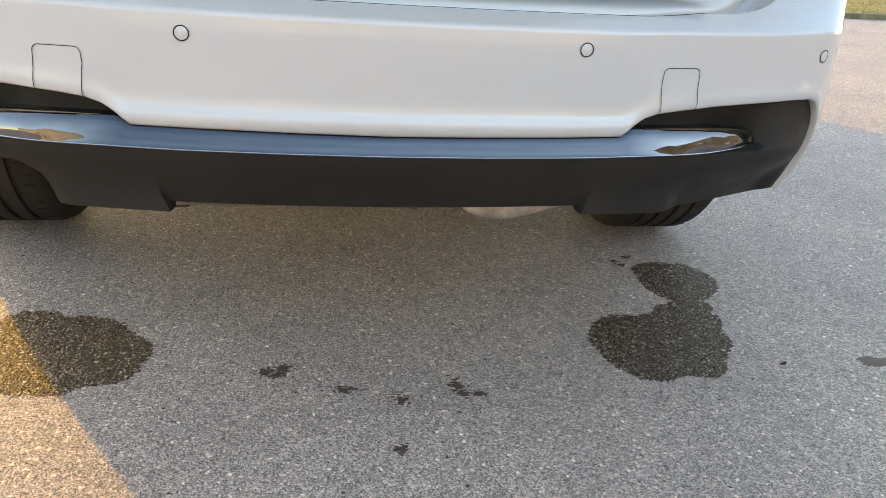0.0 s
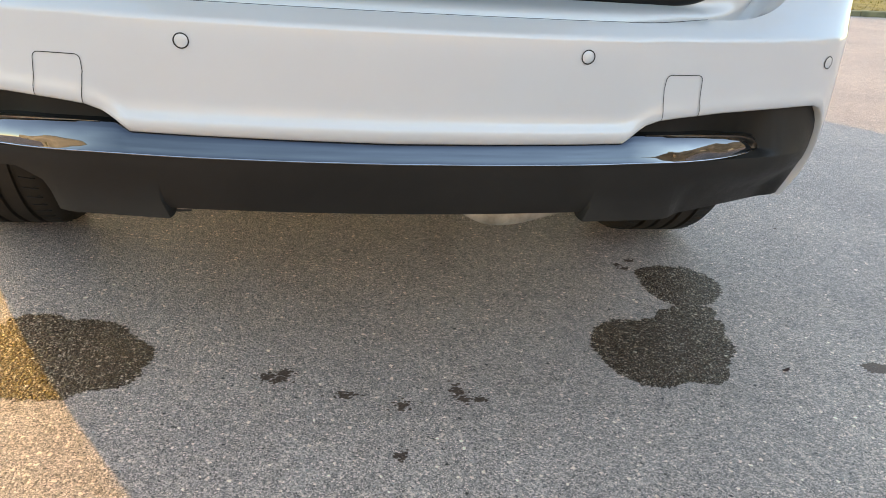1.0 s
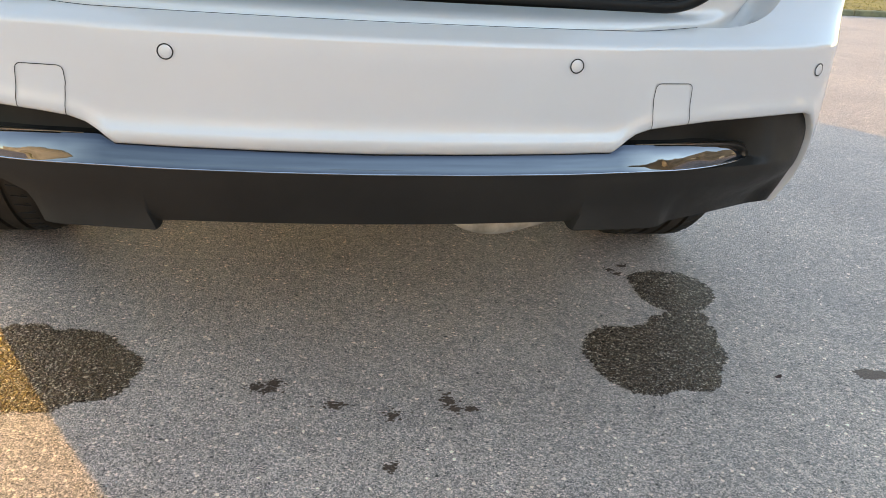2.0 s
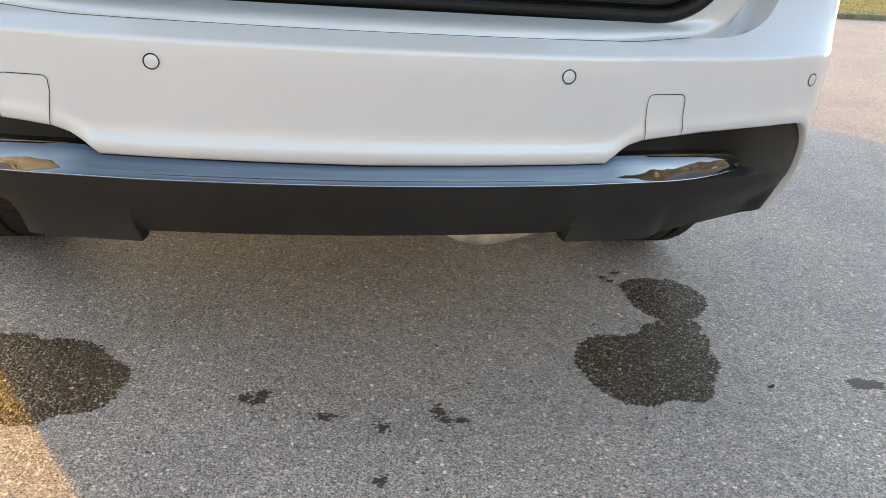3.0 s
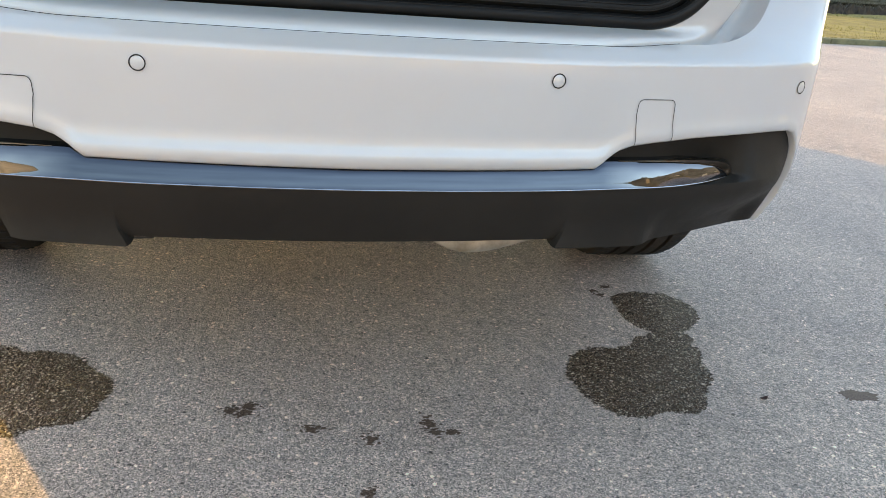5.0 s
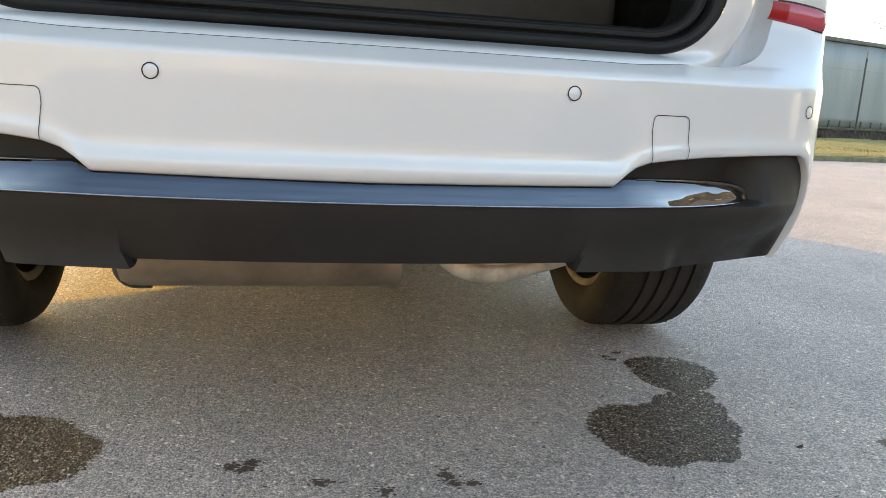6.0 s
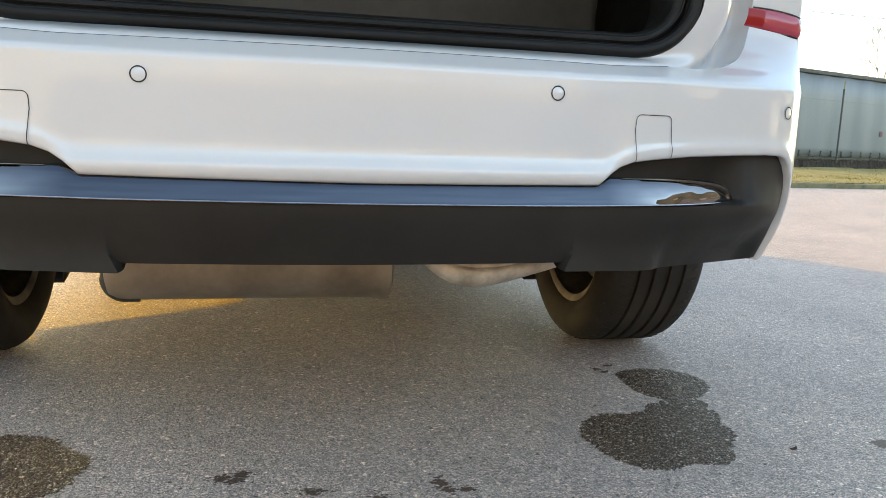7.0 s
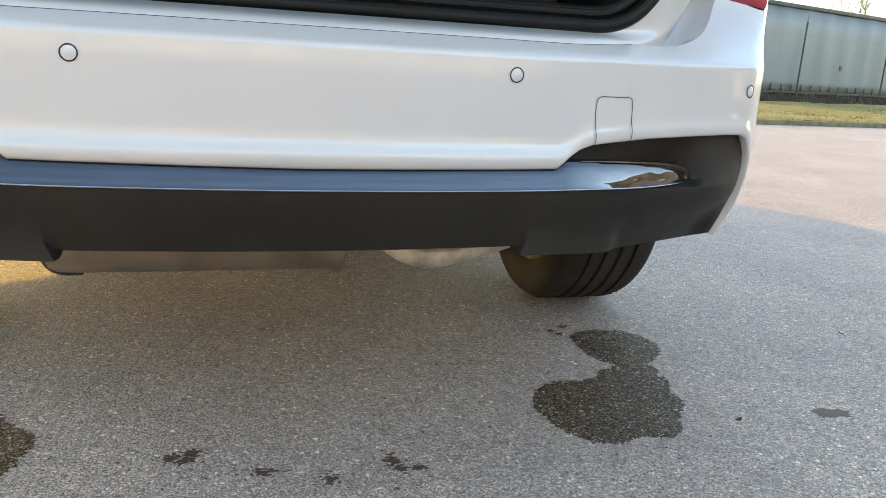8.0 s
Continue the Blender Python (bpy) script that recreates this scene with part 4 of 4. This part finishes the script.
def leaf(x, y, size, turn, curl):
    rows = []
    for u in np.linspace(-1, 1, 7):
        w = size * 0.42 * (1 - u * u) ** 0.6 + 0.0004
        rows.append([(u * size, v * w, 0.002 + curl * size * (u * u + 0.5 * v * v)) for v in (-1, -0.5, 0, 0.5, 1)])
    ob = sheet("leaf", rows, LEAF, thick=0.0006)
    ob.matrix_world = pose(x, y, 0.0, 0, 0, turn)
    return tagged(ob, "small curled dry brown leaf on the asphalt", "leaf", "fallen leaves")


for lx, ly, ls, lt, lc in ((0.879, 0.118, 0.010, 20, 0.4), (1.40, 1.32, 0.005, 70, 0.3), (1.70, 1.123, 0.005, -15, 0.1), (1.33, 0.93, 0.006, 35, 0.15), (1.52, 0.55, 0.007, 120, 0.4)):
    leaf(lx, ly, ls, lt, lc)


# ---- verge, kerb and fence ----
def along(p, q, u):
    return (lerp(p[0], q[0], u), lerp(p[1], q[1], u))


KERB_A, KERB_B = (-20.0, 4.55), (45.0, 14.35)
FENCE_A, FENCE_B = (0.0, 12.2), (42.0, 26.9)


def build_verge():
    rows = []
    for u in np.linspace(0, 1, 15):
        row = []
        for k in np.linspace(0, 1, 60):
            a, b = along(KERB_A, KERB_B, k), along((FENCE_A[0] - 8, FENCE_A[1] - 2.8), (FENCE_B[0] + 6, FENCE_B[1] + 2.1), k)
            x, y = along(a, b, u)
            row.append((x, y + 0.16, 0.075 + 0.05 * noise.noise((x * 0.7, y * 0.7, 0)) * min(1, 5 * u)))
        rows.append(row)
    far = [(x + 4, y + 30, 0.0) for x, y, z in rows[-1]]
    return tagged(sheet("verge", rows + [far], SOIL), "dry yellowish grass verge", "verge", kind="structure")


verge = build_verge()


def build_kerb():
    kerb = thing("kerb", "weathered concrete kerb along the yard", "kerb", kind="structure")
    bm = box_bm((0.985, 0.15, 0.14), (0, 0, 0.0), 0.015)
    first = part("kerb_stone", bm, CONCRETE, kerb)
    a = math.degrees(math.atan2(KERB_B[1] - KERB_A[1], KERB_B[0] - KERB_A[0]))
    for k in range(52):
        x, y = along(KERB_A, KERB_B, (k + 8) / 66.0)
        ob = first if k == 0 else new("kerb_stone", first.data)
        ob.parent = kerb
        ob.matrix_basis = pose(x, y + 0.07, 0.01 * math.sin(k * 2.3) * 0.3, 0, 0, a)


build_kerb()


def build_grass():
    rnd = random.Random(11)
    verts, faces = [], []
    for k in range(26000):
        u = rnd.random() ** 1.6
        a, b = along(KERB_A, KERB_B, rnd.uniform(0.36, 0.75)), None
        x, y = a[0] + u * 5.5 + 0.3, a[1] + 0.25 + u * 9.0
        h, w, t = rnd.uniform(0.012, 0.05), rnd.uniform(0.005, 0.012), rnd.uniform(0, 3.14)
        lean = (rnd.uniform(-0.06, 0.06), rnd.uniform(-0.06, 0.06))
        n = len(verts)
        verts += [(x - w * math.cos(t), y - w * math.sin(t), 0.05), (x + w * math.cos(t), y + w * math.sin(t), 0.05), (x + lean[0], y + lean[1], 0.06 + h)]
        faces.append((n, n + 1, n + 2))
    return tagged(mesh_ob("grass", verts, faces, GRASS, smooth=False), "short dry yellow-green winter grass", "grass", kind="stuff")


build_grass()


def build_rubble():
    """Dark low scrub and rubble at the foot of the trailer."""
    rnd = random.Random(5)
    verts, faces = [], []
    for k in range(4200):
        x, y = along((9.0, 15.0), (30.0, 22.4), rnd.random())
        x, y = x + rnd.uniform(-0.4, 0.4), y + rnd.uniform(-0.2, 0.9)
        r = rnd.uniform(0.05, 0.2)
        n = len(verts)
        ring = [(x + r * math.cos(a) * rnd.uniform(0.7, 1.2), y + r * math.sin(a) * rnd.uniform(0.7, 1.2), 0.02) for a in (0, 1.05, 2.1, 3.14, 4.2, 5.24)]
        verts += ring + [(x + r * rnd.uniform(-0.5, 0.5), y, 0.06 + r * rnd.uniform(0.4, 1.3))]
        faces += [(n + i, n + (i + 1) % 6, n + 6) for i in range(6)]
    return tagged(mesh_ob("rubble", verts, faces, RUBBLE, smooth=False), "dark rubble and dead scrub along the fence", "rubble", kind="stuff")


build_rubble()


def build_trailer():
    """A long grey tarpaulin side with a roof rail and a row of buckles."""
    p, q = Vector((10.0, 17.75, 0)), Vector((31.0, 25.0, 0))
    length = (q - p).length
    tr = thing("trailer", "long grey tarpaulin-sided trailer behind the fence", "trailer", at=p)
    tr.rotation_euler = (0, 0, math.atan2(q.y - p.y, q.x - p.x))
    rows = [[(x, 0.02 * math.sin(x * 5.2) + 0.012 * math.sin(x * 1.7 + z), z) for x in np.linspace(0, length, 160)] for z in (0.32, 0.6, 1.0, 1.6, 2.2, 2.8)]
    sheet("curtain", rows, TARP, tr, "grey-green tarpaulin curtain", thick=0.01)
    part("roof_rail", box_bm((length, 0.16, 0.13), (length / 2, 0.02, 2.87), 0.02), DARK_STEEL, tr)
    part("load_bed", box_bm((length, 2.3, 0.10), (length / 2, 1.2, 0.27), 0.015), DARK_STEEL, tr)
    # dark box added in place of the wheels and shadow under the bed
    part("shade_block", box_bm((length, 1.6, 0.26), (length / 2, 1.2, 0.11), 0.02), DARK_STEEL, tr)
    part("roof", box_bm((length, 2.4, 0.06), (length / 2, 1.25, 2.86), 0.01), DARK_STEEL, tr)
    part("far_side", box_bm((length, 0.05, 2.5), (length / 2, 2.4, 1.6), 0.01), TARP, tr)
    buckle = None
    for k in range(38):
        x = 0.4 + k * 0.56
        if x > length - 0.2:
            break
        if buckle is None:
            bm = box_bm((0.035, 0.03, 0.20), (0, -0.035, 0.40), 0.006)
            box_bm((0.11, 0.035, 0.05), (0, -0.04, 0.36), 0.008, bm)
            box_bm((0.07, 0.03, 0.04), (0, -0.04, 0.48), 0.006, bm)
            buckle = part("buckle", bm, DARK_STEEL, tr, "dark strap buckle")
            buckle.location = (x, 0, 0)
        else:
            ob = new("buckle", buckle.data)
            ob.parent, ob.location = tr, (x, 0, 0)
    part("plate", box_bm((0.18, 0.02, 0.18), (10.4, -0.03, 1.12), 0.01), RED_SIGN, tr, "small dark red plate")
    for x in (6.0, 7.3, 8.6, 15.5):
        w = part("trailer_wheel", tube([(x, 0.35, 0.14), (x, 0.65, 0.14)], 0.2, 20), RUBBER, tr)


build_trailer()


def build_fence():
    fence = thing("chain_link_fence", "thin chain-link fence with dark steel posts", "fence")
    fa, fb = Vector((6.53, 14.43, 0)), Vector((27.65, 21.82, 0))
    d = (fb - fa).normalized()
    n = 6
    post = None
    for k in range(n):
        at = fa + d * 4.6 * k
        if post is None:
            post = part("post", tube([(0, 0, 0), (0, 0, 1.2), (0, 0, 2.2)], 0.024, 10), DARK_STEEL, fence)
            cap = part("cap", tube([(0, 0, 2.2), (0, 0, 2.42)], 0.022, 10), YELLOW, post, "yellow painted post top")
            post.location = at
        else:
            c = new("post", post.data)
            c.parent, c.location = fence, at
            e = new("cap", cap.data)
            e.parent = c
            tagged(e, "yellow painted post top")
    # diamond wires in one mesh
    verts, faces = [], []
    total, height, pitch = 4.6 * (n - 1), 1.75, 0.11

    def wire(x0, z0, x1, z1, r=0.0022):
        p, q = fa + d * x0, fa + d * x1
        m = len(verts)
        for c, z in ((p, z0), (q, z1)):
            for ox, oz in ((0, r), (r, -r), (-r, -r)):
                verts.append((c.x + d.x * ox, c.y + d.y * ox, z + oz))
        faces.extend([(m, m + 1, m + 4, m + 3), (m + 1, m + 2, m + 5, m + 4), (m + 2, m, m + 3, m + 5)])

    k = -height
    while k < total:
        for x0, x1, z0, z1 in ((k, k + height, 0.12, 0.12 + height), (k + height, k, 0.12, 0.12 + height)):
            wire(x0, z0, x1, z1)
        k += pitch
    for z in (0.14, 1.87):
        wire(0, z, total, z, 0.004)
    tagged(mesh_ob("wire_mesh", verts, faces, WIRE, fence, "thin diamond wire mesh", smooth=False), kind="stuff")


build_fence()


# ---- bare trees ----
def build_tree(x, y, height, seed, spread):
    rnd = random.Random(seed)
    tree = thing("tree", "bare winter tree with fine grey twigs", "tree", "bare trees", at=(x, y, 0))
    trunk = [Vector((0, 0, 0)), Vector((0.1, 0, height * 0.2)), Vector((0, 0.05, height * 0.42))], [0.16, 0.12, 0.09]
    part("trunk", tube(*trunk, 8), BARK, tree)
    twigs = []

    def grow(p, d, length, r, depth):
        q = p + d * length
        twigs.append((p, q, r))
        if depth == 0:
            return
        for k in range(rnd.choice((2, 3, 3))):
            nd = (d + Vector((rnd.uniform(-1, 1) * spread, rnd.uniform(-1, 1) * spread, rnd.uniform(-0.2, 0.5)))).normalized()
            grow(p.lerp(q, rnd.uniform(0.45, 1.0)), nd, length * rnd.uniform(0.55, 0.85), r * 0.6, depth - 1)

    for k in range(7):
        a = k * 0.9 + rnd.uniform(-0.3, 0.3)
        grow(Vector((0, 0.02, height * rnd.uniform(0.25, 0.42))), Vector((math.cos(a) * spread, math.sin(a) * spread, 1.0)).normalized(), height * 0.2, 0.034, 5)
    verts, faces = [], []
    for p, q, r in twigs:
        n = len(verts)
        r = max(r, 0.006)
        side = (q - p).cross(Vector((0.3, 0.2, 1))).normalized()
        up = side.cross((q - p).normalized())
        for c, rr in ((p, r), (q, r * 0.6)):
            verts += [tuple(c + side * rr), tuple(c - side * rr * 0.5 + up * rr * 0.87), tuple(c - side * rr * 0.5 - up * rr * 0.87)]
        faces += [(n, n + 1, n + 4, n + 3), (n + 1, n + 2, n + 5, n + 4), (n + 2, n, n + 3, n + 5)]
    mesh_ob("crown", verts, faces, BARK, tree, "fine leafless twigs", smooth=False)
    return tree


for tx, ty, th, ts, sp in ((46.0, 43.0, 9.4, 3, 0.75), (37.0, 40.5, 9.8, 8, 0.4), (51.0, 42.0, 8.8, 14, 0.8), (41.2, 42.5, 9.0, 21, 0.6), (56.0, 44.0, 8.8, 30, 0.8)):
    build_tree(tx, ty, th, ts, sp)

# overhead wire beyond the trees
part("overhead_wire", tube([(20, 60, 13.0), (40, 60, 12.4), (60, 60, 12.2), (90, 60, 12.8)], 0.03, 6), DARK_STEEL)
tagged(bpy.data.objects["overhead_wire"], "thin dark overhead cable across the sky", "cable")
for px in (20, 90):
    tagged(part("utility_pole", tube([(px, 60, 0), (px, 60, 13.2)], 0.14, 10), BARK), "tall timber pole carrying the overhead cable", "pole", "utility poles")

# plain unseen walls behind and beside the camera, added to reflect, bounce and block light
def build_closing_wall(name, length, height, at, turn, seed, mat):
    """A long unseen wall for reflections and bounce, with coping and small pale panels."""
    rnd = random.Random(seed)
    wall = part(name, box_bm((length, 0.4, height), (0, 0, height / 2), 0.05), mat)
    wall.matrix_world = pose(*at, 0, 0, turn)
    tagged(wall, "plain unseen wall closing the yard, added for reflections and bounced light", "wall", kind="structure")
    part("coping", box_bm((length, 0.55, 0.18), (0, 0, height + 0.08), 0.04), CONCRETE, wall)
    # made-up panels that give the bumper bright streaks to reflect
    x = -length / 2 + 2
    while x < length / 2 - 4:
        w, h = rnd.choice((0.5, 0.9, 1.4, 2.2)) * rnd.uniform(0.7, 1.3), rnd.choice((0.35, 0.6, 1.2)) * rnd.uniform(0.8, 1.3)
        z = rnd.uniform(0.2, 2.6)
        bm = box_bm((w, 0.08, h), (x + w / 2, 0.25, h / 2 + z), 0.02)
        box_bm((w * 1.08, 0.10, 0.07), (x + w / 2, 0.26, z - 0.03), 0.01, bm)
        part("panel", bm, rnd.choice((STREAK_PANEL, STREAK_PANEL, CONCRETE)), wall, "small pale panel with a ledge, added for streaked reflections")
        x += w + rnd.choice((0.15, 0.3, 0.8, 2.5)) * rnd.uniform(0.6, 1.4)


build_closing_wall("wall_south", 80, 7.0, (5, -24, 0), 0, 2, BOUNCE_WALL)
build_closing_wall("wall_east", 28, 7.0, (19, -10, 0), 90, 6, MOTTLED_WALL)
